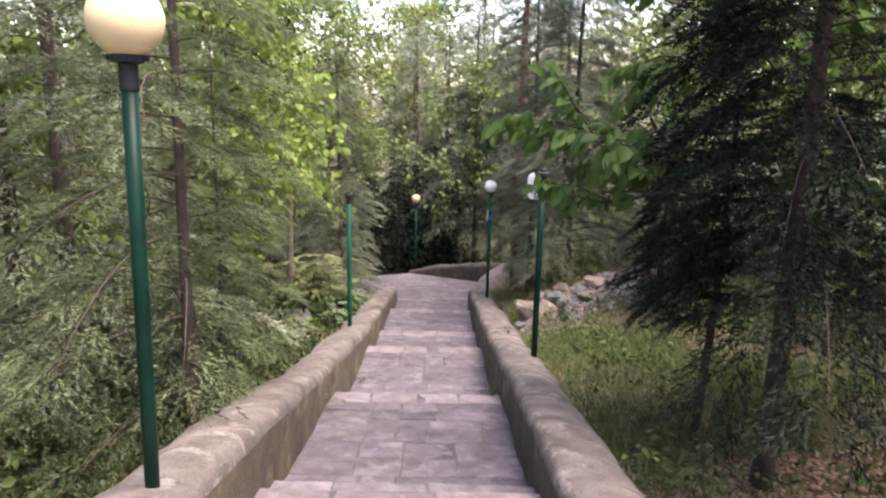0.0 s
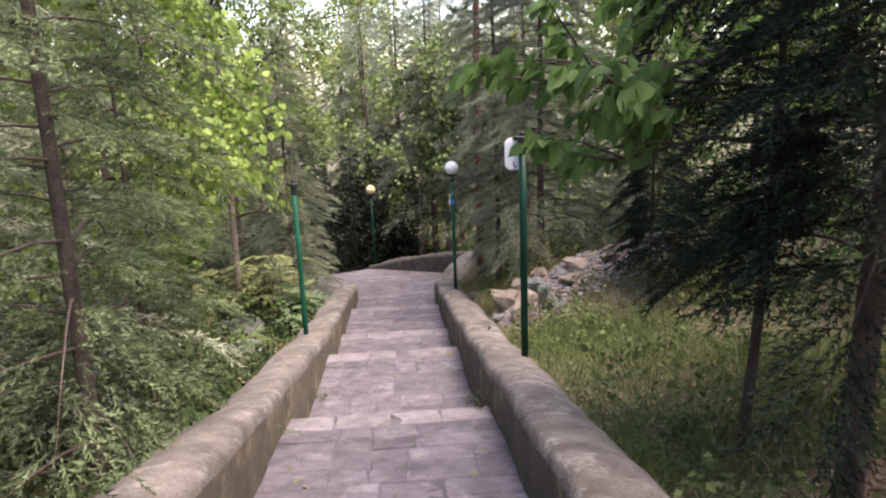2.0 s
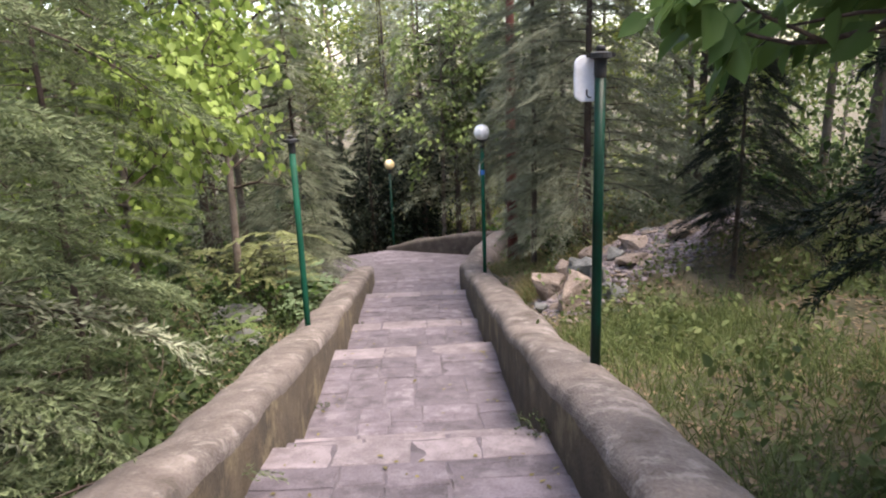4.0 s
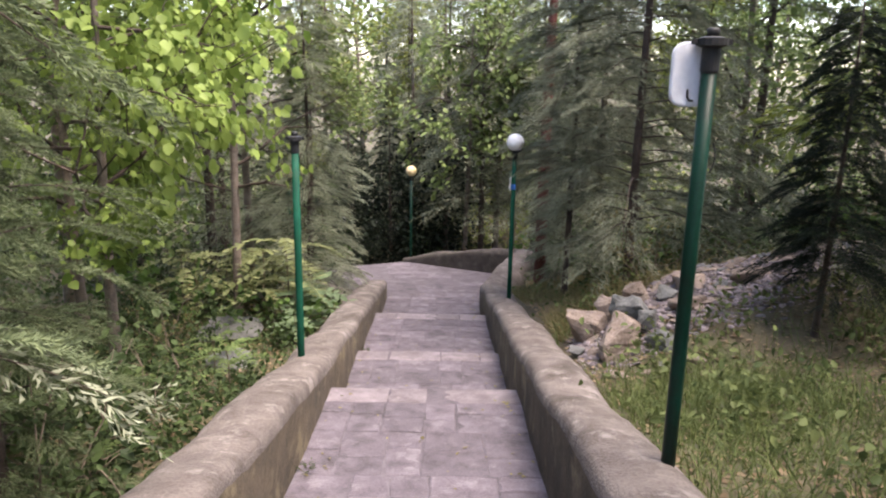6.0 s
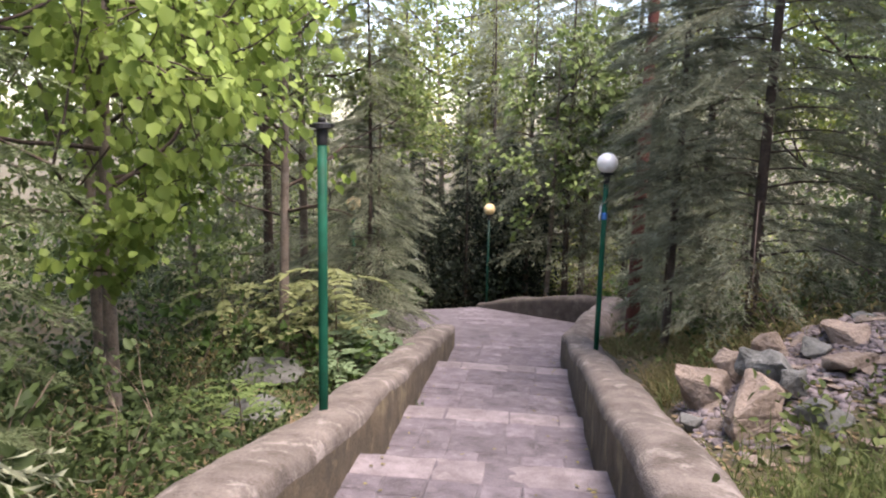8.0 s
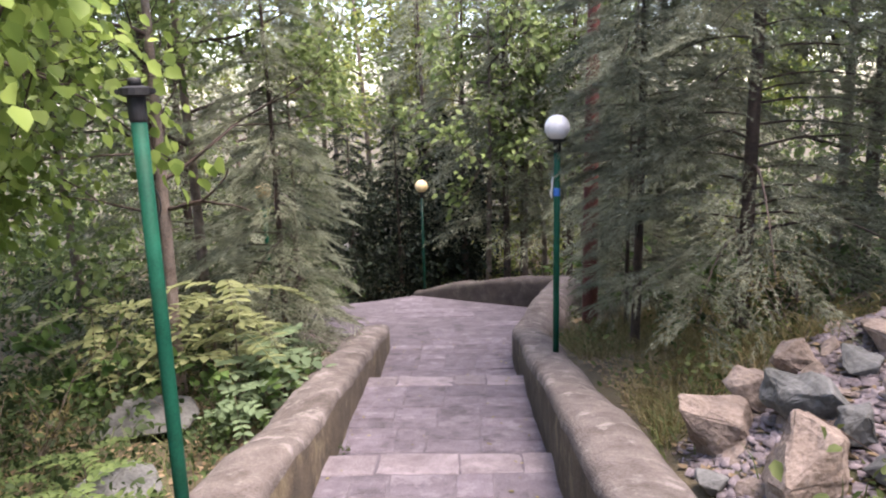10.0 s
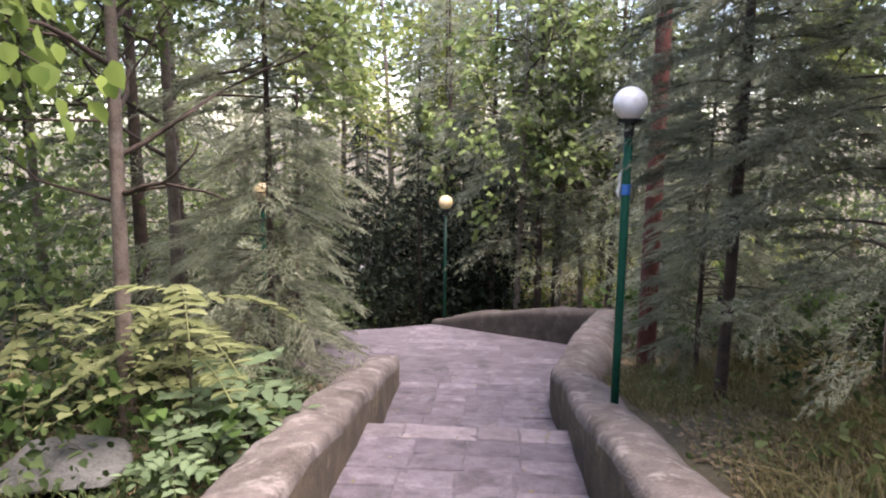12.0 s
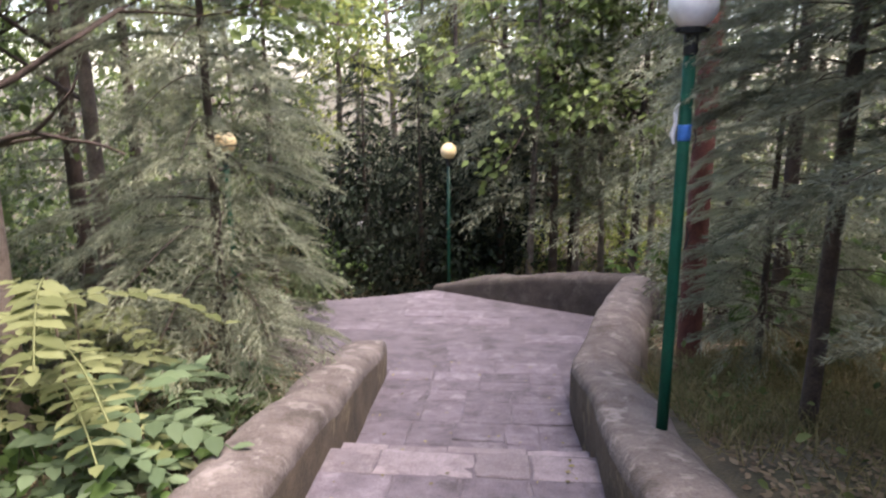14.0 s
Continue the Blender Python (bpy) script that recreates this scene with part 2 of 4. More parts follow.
def tubes_mesh(name, lines):
    """One mesh of many tubes: lines of (points, radii, sides)."""
    V, F = [], []
    for pts, radii, sides in lines:
        v, f = tube(pts, radii, sides)
        o = len(V)
        V += v
        F += [tuple(i + o for i in q) for q in f]
    return raw_mesh(name, np.array(V), np.array(F), 4)


def lathe(bm, profile, sides=20, at=(0, 0, 0)):
    """Turns a profile of (radius, height) round the z axis."""
    rings = []
    for r, h in profile:
        rings.append([bm.verts.new((at[0] + r * math.cos(2 * math.pi * k / sides), at[1] + r * math.sin(2 * math.pi * k / sides), at[2] + h)) for k in range(sides)])
    for a, b in zip(rings, rings[1:]):
        for k in range(sides):
            bm.faces.new((a[k], a[(k + 1) % sides], b[(k + 1) % sides], b[k]))
    bm.faces.new(rings[0][::-1])
    bm.faces.new(rings[-1])
    return bm


def unit(a):
    return a / np.maximum(np.linalg.norm(a, axis=-1, keepdims=True), 1e-6)


# ---- lie of the land ----
# upper edge of each flight's treads: y, z before and after the riser
LIPS = [(0.40, 0.10, -0.05), (1.75, -0.17, -0.31), (2.90, -0.41, -0.55), (3.88, -0.68, -0.81), (4.22, -0.83, -0.96),
        (6.68, -1.31, -1.47), (7.05, -1.49, -1.65), (7.42, -1.67, -1.84), (9.85, -2.00, -2.15), (10.20, -2.17, -2.31),
        (11.85, -2.46, -2.60), (14.20, -2.80, -2.95), (14.55, -2.96, -3.10)]
HALF = 0.83
TOP_LEFT = [(-6, 2.2), (-1, 0.93), (2.6, 0.03), (6.95, -1.04), (9.9, -1.70), (13.2, -2.32), (16.7, -3.02)]
TOP_RIGHT = [(-6, 2.1), (-1, 0.85), (3, -0.15), (6.95, -1.00), (10.6, -1.72), (13.1, -2.22), (15.9, -2.82), (19.2, -2.98)]


def along(table, y):
    return float(np.interp(y, [p[0] for p in table], [p[1] for p in table]))


def tread(y):
    """Height of the paving at y."""
    ys, zs = [-6.0], [0.75]
    for ly, a, b in LIPS:
        ys += [ly - 1e-4, ly + 1e-4]
        zs += [a, b]
    ys += [21.0]
    zs += [-3.77]
    return float(np.interp(y, ys, zs))


def land(x, y):
    """Height of the ground beside the walls."""
    rise = np.interp(y, [-60, -6, -1, 3, 7, 10, 13.5, 16.5, 19, 20.8, 22.5, 26, 30, 60], [9, 1.9, 0.8, -0.2, -1.0, -1.65, -2.25, -2.9, -3.55, -4.05, -4.7, -5.0, -5.1, -5.2])
    s = np.clip((x + 1.1) / 2.2, 0, 1)
    off = (1 - s) * (-0.60 + 0.02 * np.minimum(x + 1.1, 0)) + s * (-0.22 + 0.10 * np.clip(x - 1.1, 0, 30))
    fade = np.clip((y - 15.5) / 3.0, 0, 1)
    off = off * (1 - fade) + fade * np.where(x > 0, 0.08 * np.clip(x - 2, 0, 30), 0.0)
    bump = 0.06 * np.sin(x * 1.7 + 0.6 * y) * np.cos(y * 1.3 - 0.4 * x) + 0.03 * np.sin(4.1 * x) * np.sin(3.7 * y + 1)
    z = rise + off + bump * np.clip((np.abs(x) - 1.2) / 1.0, 0, 1)
    bank = np.interp(x, [1.36, 1.7, 2.2, 2.8, 3.4, 5.0, 9.0], [0.0, 0.16, 0.50, 0.70, 0.80, 0.75, 0.3])
    z = z + bank * np.interp(y, [8.9, 9.3, 10.2, 11.2, 12.4, 14.0], [0.0, 0.25, 0.85, 1.0, 0.35, 0.0])
    z = z - 0.32 * np.exp(-((x - 2.5) / 1.3) ** 2 - ((y - 4.0) / 1.5) ** 2)
    lane = (np.abs(x) < 1.15) & (y < 17)
    z = np.where(lane, z - 1.0, z)
    return np.where((np.abs(x + 0.4) < 2.2) & (y >= 15.6) & (y < 21), np.minimum(z, -3.3 - 0.115 * (y - 15.0)), z)


def land_at(x, y):
    return float(land(np.array(float(x)), np.array(float(y))))


def build_ground():
    near = np.arange(-12, 12.01, 0.16)
    far = np.array([16, 22, 32, 50, 90, 200, 600])
    xs = np.concatenate((-far[::-1], near, far))
    ys = np.concatenate(([-600, -200, -90, -40, -20, -12], np.arange(-8, 28.01, 0.16), [32, 38, 46, 60, 90, 200, 600]))
    X, Y = np.meshgrid(xs, ys)
    Z = land(np.clip(X, -40, 40), np.clip(Y, -60, 60))
    V = np.stack((X, Y, Z), -1).reshape(-1, 3)
    nx, ny = len(xs), len(ys)
    i = (np.arange(ny - 1)[:, None] * nx + np.arange(nx - 1)[None, :]).ravel()
    F = np.stack((i, i + 1, i + nx + 1, i + nx), -1)
    return tagged(mesh_part("ground", raw_mesh("ground", V, F, 4), M_GROUND, smooth=True), "brown forest soil with moss and leaf litter", "ground", kind="structure")


build_ground()

# ---- stairs and landing ----


def build_stairs():
    """The mortar bed of the treads: a stepped profile drawn out across the path."""
    prof = [(-6.0, tread(-6.0))]
    for ly, a, b in LIPS:
        prof += [(ly, a), (ly + 0.012, b)]
    prof += [(16.2, tread(16.2))]
    bm = bmesh.new()
    rows = []
    for y, z in prof:
        rows.append([bm.verts.new((x, y, z - 0.006)) for x in (-1.0, -0.5, 0, 0.5, 1.0)])
    for a, b in zip(rows, rows[1:]):
        for k in range(4):
            bm.faces.new((a[k], a[k + 1], b[k + 1], b[k]))
    low = [[bm.verts.new((x, y, z - 0.6)) for x in (-1.0, 1.0)] for y, z in (prof[0], prof[-1])]
    bm.faces.new((low[0][0], low[0][1], rows[0][4], rows[0][3], rows[0][2], rows[0][1], rows[0][0]))
    stairs = part("stairs", bm, M_MORTAR)
    return tagged(stairs, "long shallow garden stairs of pinkish grey stone", "stairs", kind="structure")


stairs = build_stairs()


def landing_outline():
    return [(0.95, 15.6), (1.0, 16.2), (1.35, 17.6), (1.75, 19.0), (0.9, 19.8), (-0.2, 20.5), (-0.78, 20.85), (-1.5, 20.3), (-2.35, 19.85), (-2.45, 19.0), (-2.2, 18.1), (-1.75, 17.4), (-1.2, 16.9), (-0.95, 16.4), (-0.95, 15.6)]


def build_landing():
    bm = bmesh.new()
    out = landing_outline()
    vs = [bm.verts.new((x, y, tread(y) - 0.004)) for x, y in out]
    f = bm.faces.new(vs)
    ext = bmesh.ops.extrude_face_region(bm, geom=[f])
    for v in [g for g in ext["geom"] if isinstance(g, bmesh.types.BMVert)]:
        v.co.z -= 0.35
    bmesh.ops.recalc_face_normals(bm, faces=bm.faces)
    ob = part("landing", bm, M_MORTAR)
    return tagged(ob, "worn grey mortar landing where the path turns", "paving", kind="structure")


build_landing()

# ---- parapet walls ----
SECTION = [(0.0, -1.1), (0.0, -0.5), (0.0, -0.10), (0.010, -0.045), (0.035, -0.012), (0.09, 0.002), (0.17, 0.006), (0.26, 0.0), (0.35, -0.022), (0.43, -0.07), (0.485, -0.15), (0.515, -0.28), (0.53, -0.6), (0.53, -1.1)]


def build_wall(name, line, label, lumps=0.014, section=SECTION, coat=None):
    """A rounded wall swept along a line of (x, y, top), its inner face on the line and its body to the left of the walk along it."""
    V, F = [], []
    n = len(section)
    for i, (x, y, top) in enumerate(line):
        a, b = line[max(i - 1, 0)], line[min(i + 1, len(line) - 1)]
        d = Vector((b[0] - a[0], b[1] - a[1], 0)).normalized()
        side = Vector((-d.y, d.x, 0))
        for u, w in section:
            p = Vector((x, y, top + w)) + side * u
            q = noise.noise(p * 0.9) * 0.06 + noise.noise(p * 2.6) * lumps * 1.1 + noise.noise(p * 7.0) * 0.006 + noise.noise(p * 16.0) * 0.004
            p += side * q * (-1 if u < 0.2 else 1) * (0.6 if w < -0.1 else 0.2)
            p.z += q * (1.4 if w > -0.2 else 0.3)
            V.append(tuple(p))
    for i in range(len(line) - 1):
        for k in range(n - 1):
            F.append((i * n + k, (i + 1) * n + k, (i + 1) * n + k + 1, i * n + k + 1))
    me = raw_mesh(name, np.array(V), np.array(F), 4)
    bm = bmesh.new()
    bm.from_mesh(me)
    bm.verts.ensure_lookup_table()
    m = len(line)
    bm.faces.new([bm.verts[k] for k in range(n)])
    bm.faces.new([bm.verts[(m - 1) * n + k] for k in range(n)][::-1])
    bmesh.ops.recalc_face_normals(bm, faces=bm.faces)
    bm.faces.index_update()
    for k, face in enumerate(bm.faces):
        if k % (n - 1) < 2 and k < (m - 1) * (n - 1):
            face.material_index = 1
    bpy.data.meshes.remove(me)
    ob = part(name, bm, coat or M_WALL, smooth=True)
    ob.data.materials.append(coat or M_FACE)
    return tagged(ob, label, "wall", kind="structure")


def dense(points, step=0.07, cuts=3):
    """Points set closer along a line, with its bends rounded."""
    pts = [Vector(p) for p in points]
    for _ in range(cuts):
        cut = [pts[0]]
        for a, b in zip(pts, pts[1:]):
            cut += [a.lerp(b, 0.25), a.lerp(b, 0.75)]
        pts = cut + [pts[-1]]
    out = []
    for a, b in zip(pts, pts[1:]):
        k = max(1, int((b - a).length / step))
        out += [a.lerp(b, i / k) for i in range(k)]
    return [tuple(p) for p in out + [pts[-1]]]


def straight(table, x, y0, y1, step=0.07):
    ys = np.arange(y0, y1 + 1e-6, step)
    return [(x, float(y), along(table, y)) for y in ys]


left_line = straight(TOP_LEFT, -HALF, -6, 16.0) + [(-HALF, 16.07, -2.895), (-HALF, 16.2, -2.92), (-0.835, 16.35, -2.95), (-0.845, 16.5, -2.98), (-0.86, 16.62, -3.02)]
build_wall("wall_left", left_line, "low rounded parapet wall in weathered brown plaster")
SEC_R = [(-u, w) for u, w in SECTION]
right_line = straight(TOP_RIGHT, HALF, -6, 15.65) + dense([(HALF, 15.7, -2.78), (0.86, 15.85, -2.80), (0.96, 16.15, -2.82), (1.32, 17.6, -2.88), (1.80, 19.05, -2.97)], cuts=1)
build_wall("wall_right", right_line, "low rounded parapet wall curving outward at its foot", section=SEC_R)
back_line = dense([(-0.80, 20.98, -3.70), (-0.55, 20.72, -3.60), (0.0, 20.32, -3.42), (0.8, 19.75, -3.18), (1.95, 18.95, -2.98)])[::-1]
build_wall("wall_back", back_line, "low mossy wall, darkened for shade, closing the landing's outer bend", section=SEC_R, coat=M_WALL_DARK)
kerb_line = dense([(-1.1, 16.85, -3.36), (-1.65, 17.35, -3.42), (-2.15, 18.0, -3.49), (-2.45, 18.9, -3.56), (-2.42, 19.75, -3.64)])
build_wall("wall_landing", kerb_line, "low crumbling kerb wall along the landing")

# ---- lamp posts ----


def globe_profile(r):
    return [(r * math.sin(a), r * math.cos(a)) for a in np.linspace(math.pi - 0.28, 0.02, 16)]


def lamp_post(x, y, z, height, globe=None, radius=0.032, lean=(0, 0), paint=None):
    """A green post with a black holder, and a globe where it still has one."""
    kind = {None: "green metal lamp post with its globe missing", "cream": "green metal lamp post with a cream globe", "white": "green metal lamp post with a frosted white globe"}[globe]
    post = thing("lamp_post", x, y, z, kind, "lamp post", "lamp posts along the path")
    pole = part("pole", lathe(bmesh.new(), [(radius, -0.25), (radius, 0.3), (radius * 0.985, 0.9), (radius * 1.0, height - 0.05)], 16), paint or M_POLE, post, smooth=True)
    part("holder", lathe(bmesh.new(), [(radius * 1.06, height - 0.13), (radius * 1.14, height - 0.12), (radius * 1.14, height - 0.03), (radius * 1.95, height - 0.022), (radius * 1.95, height + 0.006), (radius * 1.1, height + 0.014)], 16), M_BLACK, post, "black plastic holder", False)
    for sgn in (-1, 1):
        ear = bmesh.new()
        bmesh.ops.create_cube(ear, size=1, matrix=Matrix.Translation((sgn * (radius * 1.9 + 0.008), 0, height - 0.008)) @ Matrix.Diagonal((0.03, 0.018, 0.022, 1)))
        bmesh.ops.bevel(ear, geom=list(ear.edges), offset=0.004, segments=2, affect='EDGES')
        part("holder_ear", ear, M_BLACK, post)
    if globe:
        r = 0.138 if globe == "cream" else 0.122
        part("globe", lathe(bmesh.new(), [(a, b + height + r * 0.93) for a, b in globe_profile(r)], 28), M_CREAM if globe == "cream" else M_WHITE, post, globe + " plastic globe", True)
    else:
        part("lamp_socket", lathe(bmesh.new(), [(0.026, height + 0.012), (0.027, height + 0.04), (0.022, height + 0.046), (0.01, height + 0.048)], 12), M_BLACK, post, "bare black lamp socket", True)
    # a cable hook on the shaft
    for h in ((height - 0.42,) if not globe else (height - 0.5, height * 0.5)):
        pts = [(radius * math.cos(0.2) + 0.012 + 0.014 * math.sin(a), -0.01, h - 0.03 * a + 0.012 * math.cos(a)) for a in np.linspace(0, 3.4, 9)]
        v, f = tube(pts, [0.0035] * 9, 5)
        mesh_part("cable_hook", raw_mesh("cable_hook", np.array(v), np.array(f), 4), M_BLACK, post, "bent wire hook")
    post.rotation_euler = (radians(lean[0]), radians(lean[1]), 0)
    return post


lamp_post(-1.0, 2.82, -0.07, 1.82, "cream", 0.031, (0, 1.0), M_POLE_SHADE)
lamp_post(-1.11, 9.905, -1.72, 1.93, None)
lamp_sign = lamp_post(1.185, 6.947, -1.02, 1.91, None, paint=M_POLE_SHADE)
lamp_tape = lamp_post(1.15, 13.9, -2.29, 2.02, "white")
lamp_post(-0.64, 22.34, -4.7, 2.87, "cream", paint=M_POLE_SHADE)
lamp_post(-2.97, 18.22, -3.45, 2.1, "cream")
lamp_post(-3.1, 27.0, -6.1, 2.0, "white")


def oval_plate():
    bm = bmesh.new()
    w, h, c = 0.09, 0.13, 0.055
    pts = []
    for cx, cz, a0 in ((w - c, h - c, 0), (-w + c, h - c, 90), (-w + c, -h + c, 180), (w - c, -h + c, 270)):
        pts += [(cx + c * math.cos(radians(a0 + a)), cz + c * math.sin(radians(a0 + a))) for a in range(0, 91, 15)]
    f = bm.faces.new([bm.verts.new((x, 0, z)) for x, z in pts])
    ext = bmesh.ops.extrude_face_region(bm, geom=[f])
    for v in [g for g in ext["geom"] if isinstance(g, bmesh.types.BMVert)]:
        v.co.y += 0.03
    bmesh.ops.recalc_face_normals(bm, faces=bm.faces)
    bmesh.ops.bevel(bm, geom=[e for e in bm.edges if e.calc_face_angle(0) > 1], offset=0.006, segments=2, affect='EDGES')
    return bm


plate = part("plate", oval_plate(), M_SIGN, lamp_sign, "white rounded plate fixed behind the post")
plate.location = (-0.05, 0.034, 1.775)
pts = [(-0.055, -0.004, 0.0), (-0.055, -0.006, -0.03), (-0.045, -0.007, -0.045), (-0.03, -0.006, -0.045)]
v, f = tube(pts, [0.005] * 4, 5)
mark = mesh_part("mark", raw_mesh("mark", np.array(v), np.array(f), 4), M_BLACK, plate, "black hooked mark")
mark.location = (0.035, 0, -0.06)
bm = bmesh.new()
lathe(bm, [(0.0335, 1.47), (0.0345, 1.48), (0.0345, 1.54), (0.0335, 1.55)], 14)
part("tape", bm, M_BLUE, lamp_tape, "torn blue and white tape", True)
tw = [(-0.035, 0, 1.66), (-0.05, 0.0, 1.62), (-0.045, 0.01, 1.56), (-0.06, 0, 1.5), (-0.05, 0, 1.45)]
v, f = tube(tw, [0.004, 0.014, 0.01, 0.015, 0.004], 5)
mesh_part("tape_end", raw_mesh("tape_end", np.array(v), np.array(f), 4), M_WHITE, lamp_tape, "loose white tape end")

# ---- leaves and needles ----


def needles(rng, base, axis, length, count, size, width, spread=0.9, droop=0.25):
    """Thin three-cornered needles round many twigs at once."""
    n = len(base)
    s = rng.random((n, count, 1)) ** 0.85
    root = base[:, None, :] + axis[:, None, :] * (length[:, None, None] * s)
    root[..., 2] -= droop * (s[..., 0] ** 2) * length[:, None]
    rand = rng.normal(size=(n, count, 3))
    d = unit(axis[:, None, :] * 0.75 + unit(rand) * spread)
    ln = size * (0.6 + 0.8 * rng.random((n, count, 1)))
    w = unit(np.cross(d, rng.normal(size=(n, count, 3)))) * width
    V = np.stack((root - w, root + w, root + d * ln), 2).reshape(-1, 3)
    return V


def shoots(rng, base, axis, length, joints, sides, needle, sag=0.12):
    """Feathery shoots: a thin spine each, with tapering tufts of needles swept forward along it."""
    n = len(base)
    q = np.linspace(0, 1, joints + 1)[None, :, None]
    spine = base[:, None] + axis[:, None] * (length[:, None, None] * q)
    spine[..., 2] -= sag * (q[..., 0] ** 2) * length[:, None]
    d = unit(axis[:, None, None] * 0.85 + unit(rng.normal(size=(n, joints, sides, 3))) * 0.6)
    ln = needle * (0.65 + 0.6 * rng.random((n, joints, sides, 1))) * (1.0 - 0.45 * q[:, 1:, None])
    tips = (spine[:, :-1, None] + spine[:, 1:, None]) * 0.5 + d * ln
    m = joints + 1 + joints * sides
    V = np.concatenate((spine, tips.reshape(n, -1, 3)), 1).reshape(-1, 3)
    one = np.array([(j, j + 1, joints + 1 + j * sides + k) for j in range(joints) for k in range(sides)])
    F = (one[None] + (np.arange(n) * m)[:, None, None]).reshape(-1, 3)
    return V, F


def tri_mesh(name, V):
    return raw_mesh(name, V, np.arange(len(V)).reshape(-1, 3), 3)


LEAF_SHAPE = np.array([(0, 0, 0), (0.30, 0.28, 0.05), (0.24, 0.68, 0.04), (0, 1, -0.06), (-0.24, 0.68, 0.04), (-0.30, 0.28, 0.05)])
LEAF_FACES = np.array([(0, 1, 2), (0, 2, 3), (0, 3, 4), (0, 4, 5)])


def leaves(rng, pos, along_dir, size, hang=0.5, narrow=1.0):
    """Pointed leaves with a fold along the rib, hanging from pos."""
    n = len(pos)
    d = unit(along_dir + rng.normal(size=(n, 3)) * 0.55 + np.array((0, 0, -hang)))
    side = unit(np.cross(d, unit(rng.normal(size=(n, 3)) * 0.6 + np.array((0, 0, 1.0)))))
    up = np.cross(side, d)
    s = size * (0.55 + 0.8 * rng.random((n, 1, 1)))
    L = LEAF_SHAPE[None] * s
    V = pos[:, None] + L[..., :1] * narrow * side[:, None] + L[..., 1:2] * d[:, None] + L[..., 2:] * up[:, None] * 1.6
    F = (LEAF_FACES[None] + (np.arange(n) * 6)[:, None, None]).reshape(-1, 3)
    return V.reshape(-1, 3), F


def leaf_mesh(name, rng, pos, dirs, size, hang=0.5, narrow=1.0):
    V, F = leaves(rng, pos, dirs, size, hang, narrow)
    return raw_mesh(name, V, F, 3)


def trunk_line(rng, height, bend=0.12, steps=12):
    a, b = rng.random() * 6, rng.random() * 6
    return [(bend * math.sin(a + 2.2 * s) * s, bend * math.cos(b + 1.9 * s) * s, -0.35 + s * (height + 0.35)) for s in np.linspace(0, 1, steps)]


def on_line(line, z):
    zs = [p[2] for p in line]
    return np.array([np.interp(z, zs, [p[k] for p in line]) for k in range(3)])


